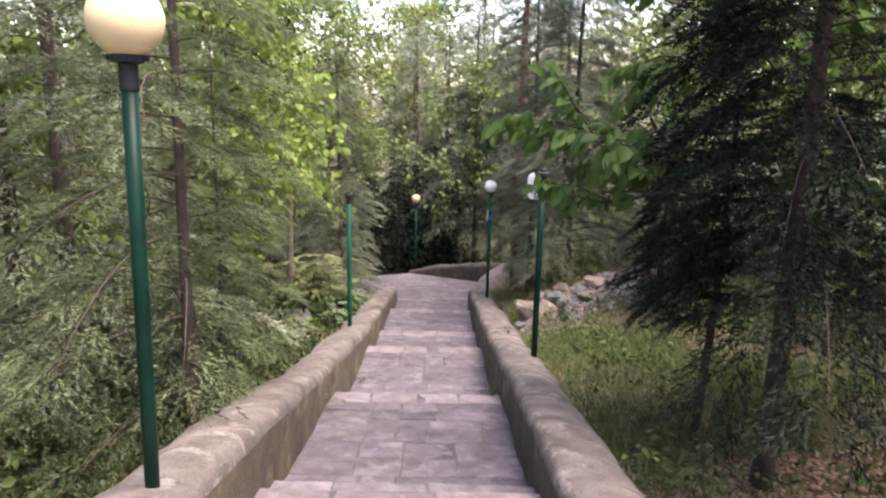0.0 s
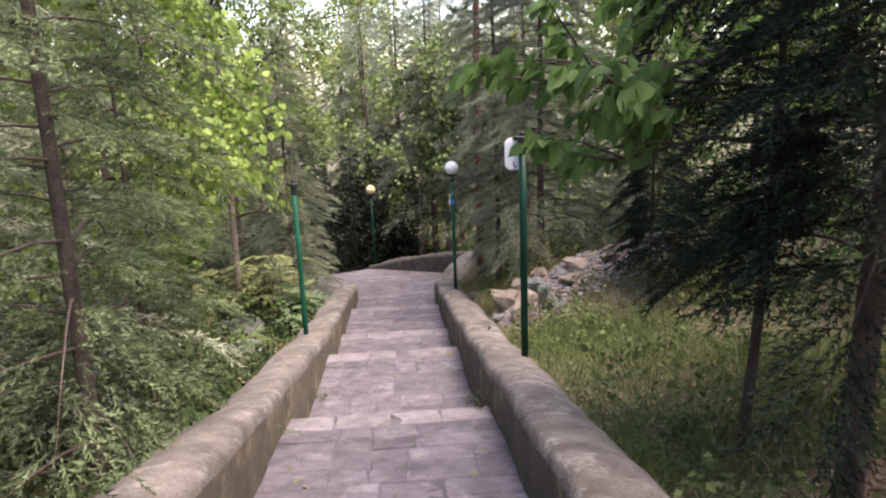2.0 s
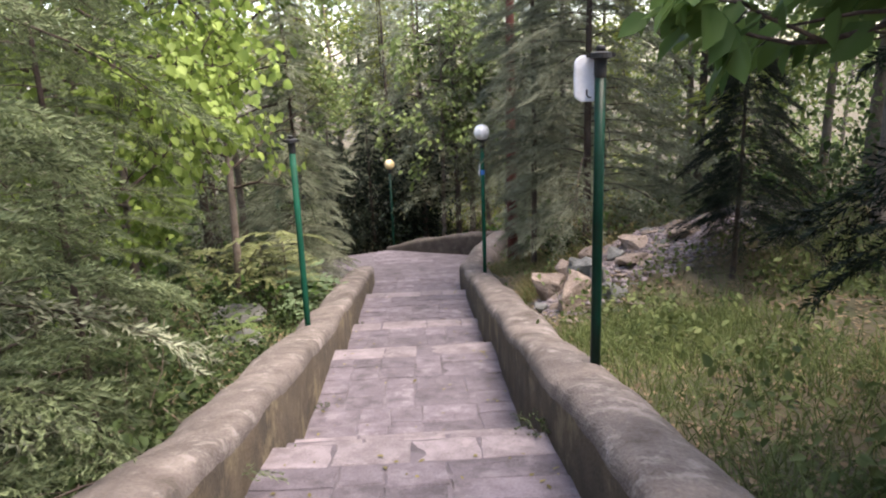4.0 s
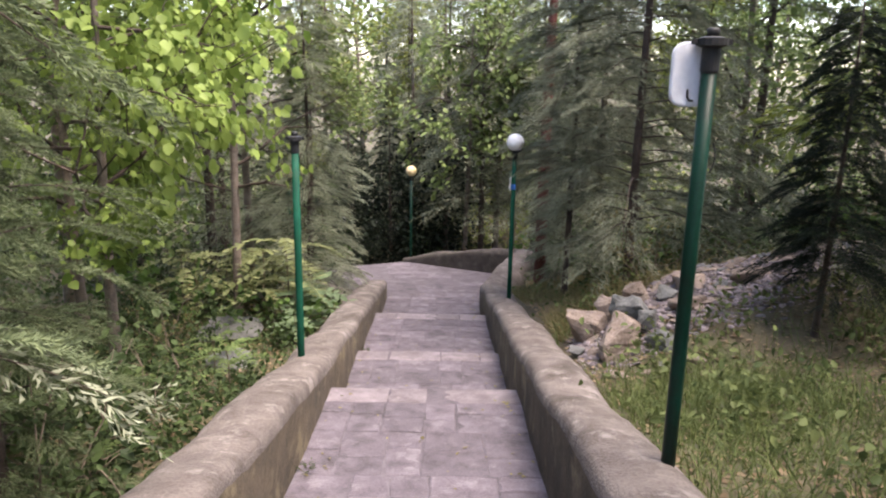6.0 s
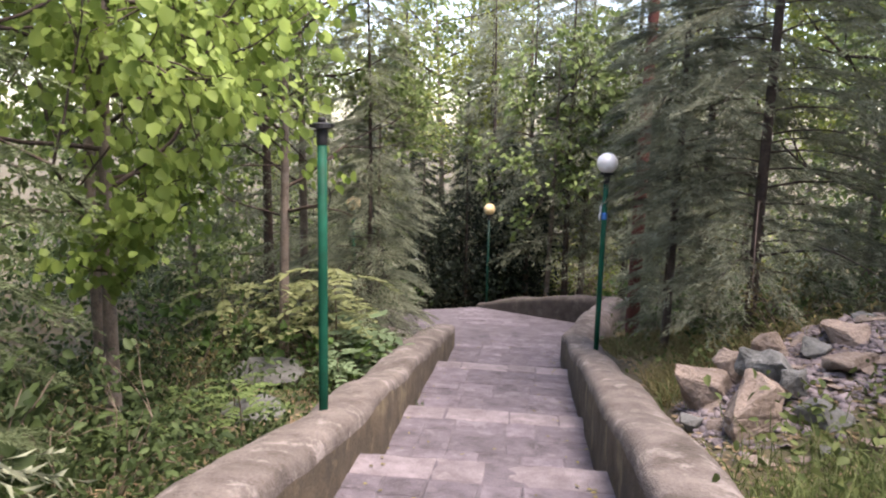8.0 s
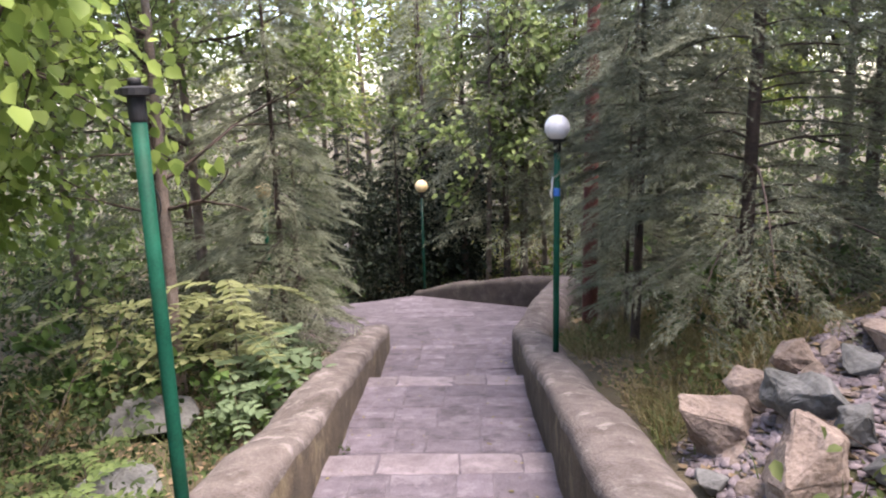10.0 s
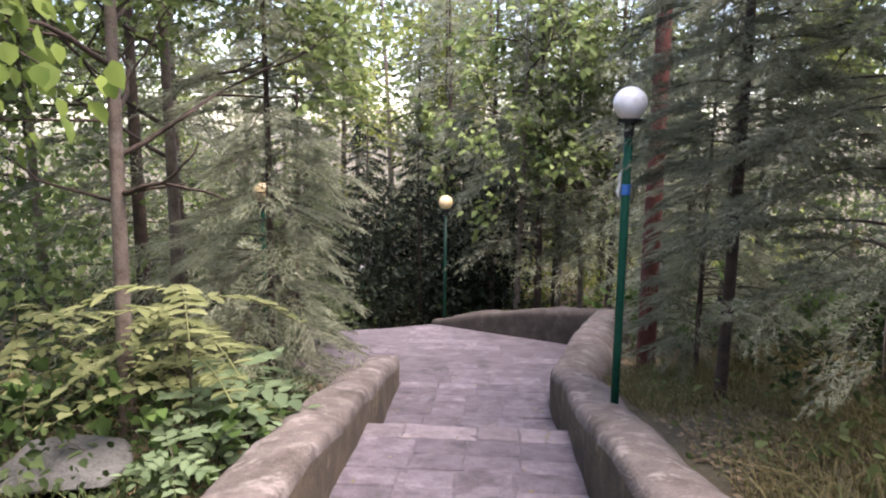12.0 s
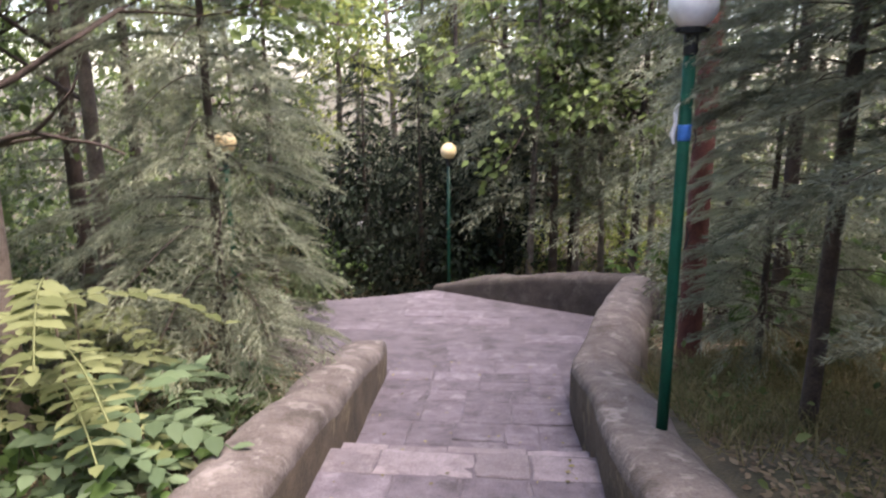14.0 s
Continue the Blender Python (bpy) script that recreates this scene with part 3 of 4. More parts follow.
def conifer(seed, height, radius, clear, limbs, twigs, per_twig, joints=12, sides=2, needle=0.046, shoot=0.18, trunk_r=0.09, material=None, bark=None, droop=0.22, dead=4, label="", name="cedar_tree", open_side=1.0, lean=0.0):
    """A cedar: trunk, bare and leafy limbs in drooping tiers, side twigs in flat fans and feathery shoots along them. On its open side, towards x, the limbs stay short."""
    rng = np.random.default_rng(seed)
    tree = thing(name, 0, 0, 0, label, "tree")
    line = [(x + lean * z, y, z) for x, y, z in trunk_line(rng, height, 0.1)]
    me = tubes_mesh("trunk", [(line, [trunk_r * (1.15 if i == 0 else 1) * (1 - 0.9 * i / 11) + 0.006 for i in range(12)], 9)])
    mesh_part("trunk", me, bark or M_BARK_DARK, tree, smooth=True)
    limb_lines, base, axis, length = [], [], [], []
    for i in range(limbs + dead):
        leafy_limb = i < limbs
        s = (i + rng.random()) / limbs if leafy_limb else rng.random() * 0.3
        h = clear + (height - clear) * (s ** 1.1) * 0.985 if leafy_limb else 0.35 + rng.random() * clear
        a = i * 2.399 + rng.normal() * 0.35
        L = radius * (1 - 0.85 * (h / height)) * (0.6 + 0.55 * rng.random()) * (1 if leafy_limb else 0.25)
        out = np.array((math.cos(a), math.sin(a), 0))
        if out[0] > 0.05:
            L = min(L, open_side / out[0] * (0.75 + 0.25 * rng.random()))
        p0 = on_line(line, h)
        lift, sag = 0.10 + 0.25 * rng.random(), droop * (0.6 + 0.7 * rng.random())
        side = np.array((-out[1], out[0], 0)) * rng.normal() * 0.12
        P = np.array([p0 + out * L * q + side * L * q * q + np.array((0, 0, L * (lift * q - (lift + sag) * q * q))) for q in np.linspace(0, 1, 7)])
        r0 = 0.004 + 0.006 * L
        limb_lines.append(([tuple(p) for p in P], [r0 * (1 - 0.85 * k / 6) for k in range(7)], 4))
        if not leafy_limb:
            continue
        m = max(5, int(twigs * (0.25 + L / radius)))
        q = 0.16 + 0.84 * (np.arange(m) + rng.random(m)) / m
        idx = np.clip(q * 6, 0, 5.999)
        k = idx.astype(int)
        fr = (idx - k)[:, None]
        at = P[k] * (1 - fr) + P[k + 1] * fr
        tang = unit(P[k + 1] - P[k])
        sgn = np.where(np.arange(m) % 2 == 0, -1.0, 1.0)[:, None]
        lateral = np.cross(tang, np.array((0, 0, 1.0))) * sgn
        d = unit(tang * 0.9 + lateral * (0.5 + 0.4 * rng.random((m, 1))) + rng.normal(size=(m, 3)) * 0.13 + np.array((0, 0, 0.02)))
        base.append(at)
        axis.append(d)
        length.append((0.14 + 0.34 * L * (1 - 0.62 * q)) * (0.7 + 0.5 * rng.random(m)))
    base, axis, length = np.concatenate(base), np.concatenate(axis), np.concatenate(length)
    tagged(mesh_part("branchwork", tubes_mesh("branchwork", limb_lines), M_BARK_DARK, tree, "thin bare dark branches"), kind="stuff")
    # shoots in two rows along each twig, the last one carrying it on
    n = len(base)
    q = np.tile(np.linspace(0.12, 0.92, per_twig), (n, 1)) + rng.normal(size=(n, per_twig)) * 0.03
    at = base[:, None] + axis[:, None] * (length[:, None] * q)[..., None]
    at[..., 2] -= 0.12 * q ** 2 * length[:, None]
    flat = unit(np.cross(axis, np.array((0, 0, 1.0))))[:, None] * np.where(np.arange(per_twig) % 2 == 0, -1.0, 1.0)[None, :, None]
    d = axis[:, None] * 1.1 + flat * 0.45 + rng.normal(size=(n, per_twig, 3)) * 0.12
    d[..., 2] -= 0.16 * q - 0.04
    d[:, -1] = axis + np.array((0, 0, -0.15))
    ln = shoot * (1.15 - 0.45 * q) * (0.7 + 0.6 * rng.random((n, per_twig)))
    V, F = shoots(rng, at.reshape(-1, 3), unit(d).reshape(-1, 3), ln.ravel(), joints, sides, needle)
    mesh_part("crown", raw_mesh("crown", V, F, 3), material or M_NEEDLE, tree)
    return tree


def branching(rng, start, direction, length, radius, depth, lines, ends, split=3, spread=0.55, up=0.12):
    """Limbs that fork: tubes go to lines, the outer twigs to ends as (from, to)."""
    p, d = np.array(start, float), unit(np.array(direction, float))
    pts = [p]
    for _ in range(5):
        d = unit(d + rng.normal(size=3) * 0.13 + np.array((0, 0, up * 0.25)))
        p = p + d * length / 5
        pts.append(p)
    lines.append(([tuple(q) for q in pts], [radius * (1 - 0.45 * i / 5) for i in range(6)], 5 if radius > 0.02 else 3))
    if depth == 0:
        ends.append((pts[1], pts[-1]))
        return
    for k in range(split):
        q = pts[-1] if k == 0 else pts[2 + rng.integers(0, 4)]
        nd = unit(d + rng.normal(size=3) * spread)
        branching(rng, q, nd, length * (0.62 + 0.2 * rng.random()), radius * 0.55, depth - 1, lines, ends, split, spread, up)


def broadleaf(seed, height, clear, limbs, limb_len, depth, leaf, per_end, trunk_r=0.08, material=None, hang=0.6, name="broadleaf_tree", label="", narrow=1.0, bend=0.25, up=0.12, scatter=0.16, split=3, open_side=9.0):
    rng = np.random.default_rng(seed)
    tree = thing(name, 0, 0, 0, label, "tree")
    line = trunk_line(rng, height, bend)
    mesh_part("trunk", tubes_mesh("trunk", [(line, [trunk_r * (1.2 if i == 0 else 1) * (1 - 0.85 * i / 11) + 0.008 for i in range(12)], 10)]), M_BARK, tree, smooth=True)
    ends = []
    for i in range(limbs):
        lines = []
        h = clear + (height - clear) * (i + 0.5 * rng.random()) / limbs
        a = i * 2.399 + rng.normal() * 0.4
        L = limb_len * (1 - 0.45 * (h / height)) * (0.7 + 0.5 * rng.random())
        if math.cos(a) > 0.05:
            L = min(L, open_side / math.cos(a) * 0.5)
        branching(rng, on_line(line, h), (math.cos(a), math.sin(a), 0.35), L, trunk_r * 0.38, depth, lines, ends, split, 0.55, up)
        mesh_part("limb", tubes_mesh("limb", lines), M_BARK_DARK, tree)
    A, B = np.array([e[0] for e in ends]), np.array([e[1] for e in ends])
    n = len(A)
    s = rng.random((n, per_end, 1))
    pos = (A[:, None] * (1 - s) + B[:, None] * s + rng.normal(size=(n, per_end, 3)) * scatter * limb_len * 0.5).reshape(-1, 3)
    dirs = np.repeat(unit(B - A), per_end, 0)
    mesh_part("crown", leaf_mesh("crown", rng, pos, dirs, leaf, hang, narrow), material or M_LEAF, tree)
    return tree


def put(tree, x, y, turn=0, scale=1.0, z=None):
    """Stands the first tree of its kind on the ground."""
    tree.location = (x, y, land_at(x, y) if z is None else z)
    tree.rotation_euler = (0, 0, radians(turn))
    tree.scale = (scale, scale, scale)


def again(tree, x, y, turn=0, scale=1.0, z=None, label=""):
    c = copy_thing(tree, Matrix.Translation((x, y, land_at(x, y) if z is None else z)) @ Matrix.Rotation(radians(turn), 4, 'Z'))
    c.scale = (scale, scale, scale)
    return tagged(c, label)


# ---- trees ----
CEDAR = "feathery grey-green cedar with drooping branches"
cedar_a = conifer(11, 6.5, 2.4, 0.15, 76, 24, 6, joints=14, needle=0.047, material=M_NEEDLE_GREEN, label="feathery green cedar with long drooping sprays", trunk_r=0.05, open_side=0.62)
put(cedar_a, -1.72, 5.2, 0)
cedar_b = conifer(12, 7.5, 2.2, 0.75, 90, 24, 6, joints=18, needle=0.052, shoot=0.2, label=CEDAR, trunk_r=0.06, open_side=1.15)
put(cedar_b, 2.54, 12.7, 180)
cypress = conifer(13, 6.2, 2.3, 1.3, 116, 28, 6, joints=10, needle=0.055, shoot=0.19, material=M_NEEDLE_SHADE, label="dense cedar with low sweeping branches, darkened for shade", trunk_r=0.07, droop=0.36, open_side=0.62)
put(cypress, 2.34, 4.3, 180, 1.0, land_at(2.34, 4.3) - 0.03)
cedar_c = conifer(14, 8.5, 2.2, 0.1, 76, 16, 5, joints=7, sides=1, needle=0.095, shoot=0.28, label=CEDAR, trunk_r=0.10, open_side=1.5)
put(cedar_c, -4.3, 17.4, 10)
again(cedar_a, -2.6, 18.6, 15, 0.8)
cedar_d = conifer(16, 9.0, 2.2, 1.9, 84, 15, 5, joints=7, sides=1, needle=0.10, shoot=0.32, label="tall grey-green cedar with a bare lower trunk", trunk_r=0.09)
put(cedar_d, 1.3, 23.4)
for x, y, turn, s in [(2.7, 23.0, 100, 0.95), (0.3, 24.6, 220, 1.0), (4.0, 23.8, 310, 1.0), (1.9, 25.8, 40, 1.1), (3.2, 27.0, 170, 1.1)]:
    again(cedar_d, x, y, turn, s)
pine_far = conifer(15, 8.0, 2.2, 0.2, 70, 13, 5, joints=3, sides=2, needle=0.11, shoot=0.34, material=M_NEEDLE_SHADE, label="cedar behind the landing with shade in its needle colour", trunk_r=0.10)
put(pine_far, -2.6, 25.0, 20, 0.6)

# beside the upper stairs
again(cedar_a, -3.3, 3.2, 12, 1.0)
again(cedar_c, -4.2, 7.2, 40, 0.95)
again(cedar_a, -2.12, 7.25, -10, 0.62)
again(cedar_a, -3.2, 8.6, 30, 0.7)
again(cedar_c, -5.2, 1.0, 10, 1.0)
# three cedars out of view, added to close the wood and cut skylight
again(cedar_c, -3.3, -0.4, 30, 1.0)
again(cedar_c, -4.2, -3.0, 80, 1.0)
again(cedar_c, 6.2, -3.2, 150, 1.0)
again(cedar_c, -5.4, 5.0, 70, 1.0)
again(cedar_c, -3.3, 6.5, 200, 0.9)
again(cedar_c, -4.4, 3.5, 130, 0.95)
# also out of view, added only to close the wood on the right
again(pine_far, 6.0, 1.0, 190, 0.95)
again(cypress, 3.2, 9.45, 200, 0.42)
# beside the lower stairs
cedar_e = conifer(17, 8.0, 2.2, 1.85, 84, 24, 6, joints=18, needle=0.05, shoot=0.2, label="grey-green cedar with a bare lower trunk beside the wall", trunk_r=0.045, open_side=0.8)
put(cedar_e, 1.97, 13.98, 180)
again(cedar_b, -2.1, 15.63, 0, 0.8)
again(cedar_b, 2.25, 15.5, 180, 0.5)
again(cedar_c, 5.6, 16.4, 120, 1.0)
again(cedar_c, 3.2, 17.6, 190, 0.9)
again(cedar_c, 3.4, 20.0, 170, 0.95)
again(cedar_c, -4.7, 19.5, -20, 0.95)
# behind the landing
again(cedar_c, -1.9, 29.5, 75, 1.05)
# small cedars whose near-black colour carries the shade of the hollow
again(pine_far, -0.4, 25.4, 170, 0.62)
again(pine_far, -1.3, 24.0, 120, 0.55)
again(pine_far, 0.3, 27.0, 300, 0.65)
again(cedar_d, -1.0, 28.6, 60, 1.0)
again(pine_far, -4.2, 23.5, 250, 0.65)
again(cedar_c, -3.8, 28.0, 50, 1.1)
again(cedar_c, 5.2, 21.8, 190, 1.0)

red = thing("pine_tree", 1.95, 16.3, land_at(1.95, 16.3), "tall pine with bare reddish trunk beside the wall", "tree")
rng = np.random.default_rng(5)
line = trunk_line(rng, 8.0, 0.08)
mesh_part("trunk", tubes_mesh("trunk", [(line, [0.11 * (1 - 0.5 * i / 11) for i in range(12)], 10)]), M_BARK_RED, red, "flaking red bark", True)
mesh_part("crown", tri_mesh("crown", needles(rng, rng.normal(size=(500, 3)) * (0.8, 0.8, 0.8) + (0, 0, 7.3), unit(rng.normal(size=(500, 3))), np.full(500, 0.3), 30, 0.09, 0.004)), M_NEEDLE_SHADE, red)

LIGHT = "broadleaf tree with light green hanging leaves"
lime = broadleaf(31, 5.2, 1.2, 14, 1.6, 2, 0.092, 40, 0.06, M_LIME, 1.6, label=LIGHT, open_side=1.2, narrow=1.45)
put(lime, -3.1, 10.6, 0)
elm = broadleaf(32, 7.5, 2.4, 15, 1.7, 2, 0.09, 46, 0.068, M_LEAF, 0.6, open_side=2.4, label="slender grey-brown trunk with light green crown", bend=0.2)
put(elm, -2.95, 14.25, 0)
again(elm, -3.15, 15.8, 140, 1.05)
again(lime, -4.2, 12.2, 120, 1.15)
again(lime, -4.4, 9.0, 200, 1.1)
again(elm, -5.4, 14.0, 60, 1.1)
again(elm, -6.0, 18.0, 260, 1.1)
gold = broadleaf(33, 7.5, 1.8, 15, 2.0, 2, 0.13, 50, 0.09, M_LEAF_YELLOW, 0.4, label="broadleaf tree with yellow-green crown", narrow=0.7)
put(gold, 0.2, 29.5, 0)
again(gold, -5.8, 26.0, 90, 1.1)
again(gold, 5.8, 17.5, 45, 1.0)
again(gold, 6.8, 11.5, 145, 1.0)
again(elm, 4.4, 27.0, 30, 1.1)
again(elm, 5.0, 10.0, 100, 1.0)
again(lime, 5.8, 7.0, 10, 1.2)
again(elm, 7.2, 12.6, 190, 1.0)

again(cedar_c, -0.8, 27.4, 200, 1.1)
again(gold, -2.9, 31.5, 20, 1.35)
again(cedar_c, 1.7, 31.0, 60, 1.35)
again(elm, 0.3, 33.5, 110, 1.5)


def reaching_tree():
    """A young tree behind the wall whose boughs of large leaves reach out over it."""
    rng = np.random.default_rng(36)
    x, y = 2.12, 4.98
    z = land_at(x, y)
    tree = thing("walnut_tree", x, y, z, "young tree with large deep green drooping leaves", "tree")
    line = trunk_line(rng, 3.6, 0.15)
    mesh_part("trunk", tubes_mesh("trunk", [(line, [0.032 * (1 - 0.8 * i / 11) + 0.006 for i in range(12)], 8)]), M_BARK_DARK, tree, smooth=True)
    ends = []
    for h, d, L in [(1.98, (-1, 0.45, 0.16), 0.95), (1.85, (-1, 0.75, 0.12), 0.8), (2.3, (-1, 0.35, 0.2), 0.95), (2.12, (-1, 0.1, 0.12), 0.8), (2.6, (-0.6, 0.9, 0.4), 0.8), (2.2, (-0.3, 1, 0.2), 0.8), (1.9, (0.6, -0.8, 0.3), 0.7), (2.9, (-0.9, 0.4, 0.5), 0.7), (2.5, (1, 0.3, 0.4), 0.8)]:
        lines = []
        branching(rng, on_line(line, h), d, L, 0.018, 1, lines, ends, 4, 0.42, 0.0)
        mesh_part("limb", tubes_mesh("limb", lines), M_BARK_DARK, tree)
    A, B = np.array([e[0] for e in ends]), np.array([e[1] for e in ends])
    s = 0.25 + 0.75 * rng.random((len(A), 20, 1))
    pos = (A[:, None] * (1 - s) + B[:, None] * s + rng.normal(size=(len(A), 20, 3)) * 0.035).reshape(-1, 3)
    mesh_part("crown", leaf_mesh("crown", rng, pos, np.repeat(unit(B - A), 20, 0), 0.14, 1.5, 0.95), M_LEAF_DARK, tree)


reaching_tree()

# the slender tree's forked boughs beside the stairs
rng = np.random.default_rng(8)
for start, d, L, r in [((0, 0, 2.15), (1, -0.1, 0.32), 0.62, 0.03), ((0, 0, 2.1), (-1, 0.1, 0.1), 1.3, 0.018), ((0, 0, 2.75), (-0.8, -0.5, 0.2), 1.2, 0.016)]:
    lines, ends = [], []
    branching(rng, start, d, L, r, 1, lines, ends, 3, 0.35, 0.0)
    mesh_part("limb", tubes_mesh("limb", lines), M_BARK_DARK, elm, "bare dark bough")

elm_far = broadleaf(34, 8.5, 3.8, 12, 1.9, 2, 0.2, 14, 0.09, M_LEAF, 0.4, label="slender broadleaf tree in the woods behind")
put(elm_far, 7.6, 15.5)
gold_far = broadleaf(35, 7.5, 1.6, 12, 2.0, 2, 0.2, 14, 0.08, M_LEAF_YELLOW, 0.4, label="slender yellow-green tree in the woods behind")
put(gold_far, -7.2, 10.5)
for x, y, turn, s in [(1.74, 23.6, 20, 0.8), (2.24, 23.5, 130, 0.75), (0.83, 23.4, 250, 0.8), (3.1, 23.2, 80, 0.8)]:
    again(elm_far, x, y, turn, s, None, "thin dark young trunk behind the low wall")


def far_woods():
    """Slender trees past the first rows, all round."""
    rng = np.random.default_rng(77)
    kinds = [pine_far, elm_far, gold_far, elm_far, elm_far]
    count = 0
    for k in range(300):
        x, y = rng.uniform(-20, 20), rng.uniform(-10, 44)
        if (abs(x) < 6.6 and y < 22) or (abs(x) < 5 and y < 30):
            continue
        again(kinds[int(rng.integers(0, len(kinds)))], x, y, rng.uniform(0, 360), rng.uniform(1.0, 1.4))
        count += 1
        if count > 20:
            break


far_woods()


def leaf_cloud(name, seed, clumps, per, size, spread, place, material, label, category):
    """Foliage of woods too far or too dense to tell apart: clumps of leaves with gaps between them."""
    rng = np.random.default_rng(seed)
    c = place(rng, clumps)
    r = spread * (0.6 + 0.8 * rng.random((len(c), 1, 1)))
    pos = (c[:, None] + rng.normal(size=(len(c), per, 3)) * r * np.array((1, 1, 0.75))).reshape(-1, 3)
    n = len(pos)
    return tagged(mesh_part(name, leaf_mesh(name, rng, pos, rng.normal(size=(n, 3)), size, 0.5), material), label, category, kind="stuff")


def ring(rng, n):
    a = rng.uniform(0, 2 * math.pi, n)
    d = rng.uniform(15, 26, n)
    x, y = d * np.cos(a), 13 + d * 1.15 * np.sin(a)
    h = rng.random(n) ** 1.5 * 8.5
    keep = ~((np.abs(x + 0.8) < 2.0) & (y > 20) & (h > 5.0))
    x, y, h = x[keep], y[keep], h[keep]
    return np.stack((x, y, land(x, y) + h), -1)


def thicket_left(rng, n):
    x, y = -rng.uniform(2.3, 13, n), rng.uniform(2, 27, n)
    h = rng.random(n) ** 1.6 * (0.5 + 0.09 * -x)
    return np.stack((x, y, land(x, y) + h), -1)


def cover(rng, n, x0, x1, y0, y1):
    x, y = rng.uniform(x0, x1, n), rng.uniform(y0, y1, n)
    keep = ~((np.abs(x + 2.75) < 0.75) & (np.abs(y - 12.8) < 0.65)) & ~((x > -3.4) & (y > 13.0) & (rng.random(n) < 0.8)) & ~((x > 1.3) & (x < 4.5) & (np.abs(y - 10.3 - 0.45 * (x - 1.5)) < 0.85)) & ~((np.abs(x + 2.2) < 0.45) & (np.abs(y - 11.4) < 0.4))
    x, y, n = x[keep], y[keep], int(keep.sum())
    return np.stack((x, y, land(x, y) + 0.04 + 0.30 * rng.random(n) ** 2), -1)


def thicket_right(rng, n):
    x, y = rng.uniform(4.6, 14, n), rng.uniform(-2, 27, n)
    h = rng.random(n) ** 1.5 * (0.3 + 0.14 * x)
    return np.stack((x, y, land(x, y) + h), -1)


def thicket_back(rng, n):
    x, y = rng.uniform(0.8, 8, n), rng.uniform(23.5, 36, n)
    h = rng.random(n) ** 1.8 * 2.6
    return np.stack((x, y, land(x, y) + h), -1)


leaf_cloud("distant_foliage", 101, 1150, 34, 0.24, 0.6, ring, M_LEAF, "hazy green foliage of the woods around", "woods")
def mid_left(rng, n):
    x, y = -rng.uniform(4.2, 9.5, n), rng.uniform(6, 25, n)
    return np.stack((x, y, land(x, y) + 1.2 + 5.5 * rng.random(n)), -1)


def mid_right(rng, n):
    x, y = rng.uniform(4.6, 10, n), rng.uniform(3, 24, n)
    return np.stack((x, y, land(x, y) + 1.5 + 5.5 * rng.random(n)), -1)


leaf_cloud("tree_foliage", 107, 760, 30, 0.12, 0.36, mid_left, M_LEAF, "mixed light green foliage of the wood's edge", "woods")
leaf_cloud("tree_foliage", 108, 600, 30, 0.12, 0.36, mid_right, M_LEAF, "mixed green foliage above the slope", "woods")
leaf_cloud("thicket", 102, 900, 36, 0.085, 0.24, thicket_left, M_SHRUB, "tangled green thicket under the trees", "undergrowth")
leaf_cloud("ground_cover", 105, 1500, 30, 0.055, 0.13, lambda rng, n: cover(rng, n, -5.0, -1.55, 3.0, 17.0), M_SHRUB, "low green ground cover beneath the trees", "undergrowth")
leaf_cloud("ground_cover", 106, 460, 32, 0.058, 0.14, lambda rng, n: cover(rng, n, 1.5, 5.0, 0.5, 18.5), M_GRASS, "low green herbs among the grass", "undergrowth")
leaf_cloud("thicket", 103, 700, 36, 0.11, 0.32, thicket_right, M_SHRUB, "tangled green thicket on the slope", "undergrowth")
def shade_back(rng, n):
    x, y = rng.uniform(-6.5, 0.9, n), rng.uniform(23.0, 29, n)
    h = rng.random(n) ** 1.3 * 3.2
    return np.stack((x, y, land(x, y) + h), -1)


# added to fill a shadowed gap; the shadow is in the leaf colour
leaf_cloud("thicket", 109, 520, 34, 0.12, 0.32, shade_back, M_NEEDLE_SHADE, "added evergreen thicket, near black for the shade behind the landing", "undergrowth")
leaf_cloud("thicket", 104, 260, 30, 0.13, 0.35, thicket_back, M_LEAF_YELLOW, "sunlit yellow-green thicket behind the landing", "undergrowth")

# ---- undergrowth ----


def shrub(seed, size, stems, leaf, per_end, material, label, narrow=1.0, name="shrub"):
    rng = np.random.default_rng(seed)
    ob = thing(name, 0, 0, 0, label, "shrub")
    lines, ends = [], []
    for i in range(stems):
        a = i * 2.399
        branching(rng, (0.12 * size * math.cos(a), 0.12 * size * math.sin(a), -0.06), (0.7 * math.cos(a), 0.7 * math.sin(a), 0.9), size * (0.5 + 0.4 * rng.random()), 0.009, 1, lines, ends, 3, 0.6, 0.05)
    tagged(mesh_part("stemwork", tubes_mesh("stemwork", lines), M_TWIG, ob), kind="stuff")
    A, B = np.array([e[0] for e in ends]), np.array([e[1] for e in ends])
    s = rng.random((len(A), per_end, 1))
    pos = (A[:, None] * (1 - s) + B[:, None] * s + rng.normal(size=(len(A), per_end, 3)) * 0.05 * size).reshape(-1, 3)
    mesh_part("foliage", leaf_mesh("foliage", rng, pos, np.repeat(unit(B - A), per_end, 0), leaf, 0.2, narrow), material, ob)
    return ob


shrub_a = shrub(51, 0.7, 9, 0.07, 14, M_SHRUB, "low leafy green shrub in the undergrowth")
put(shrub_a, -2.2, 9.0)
shrub_b = shrub(52, 0.8, 8, 0.14, 7, M_LEAF_DARK, "shrub with broad green leaves beside the wall")
put(shrub_b, -2.0, 13.0, 0, 0.75)
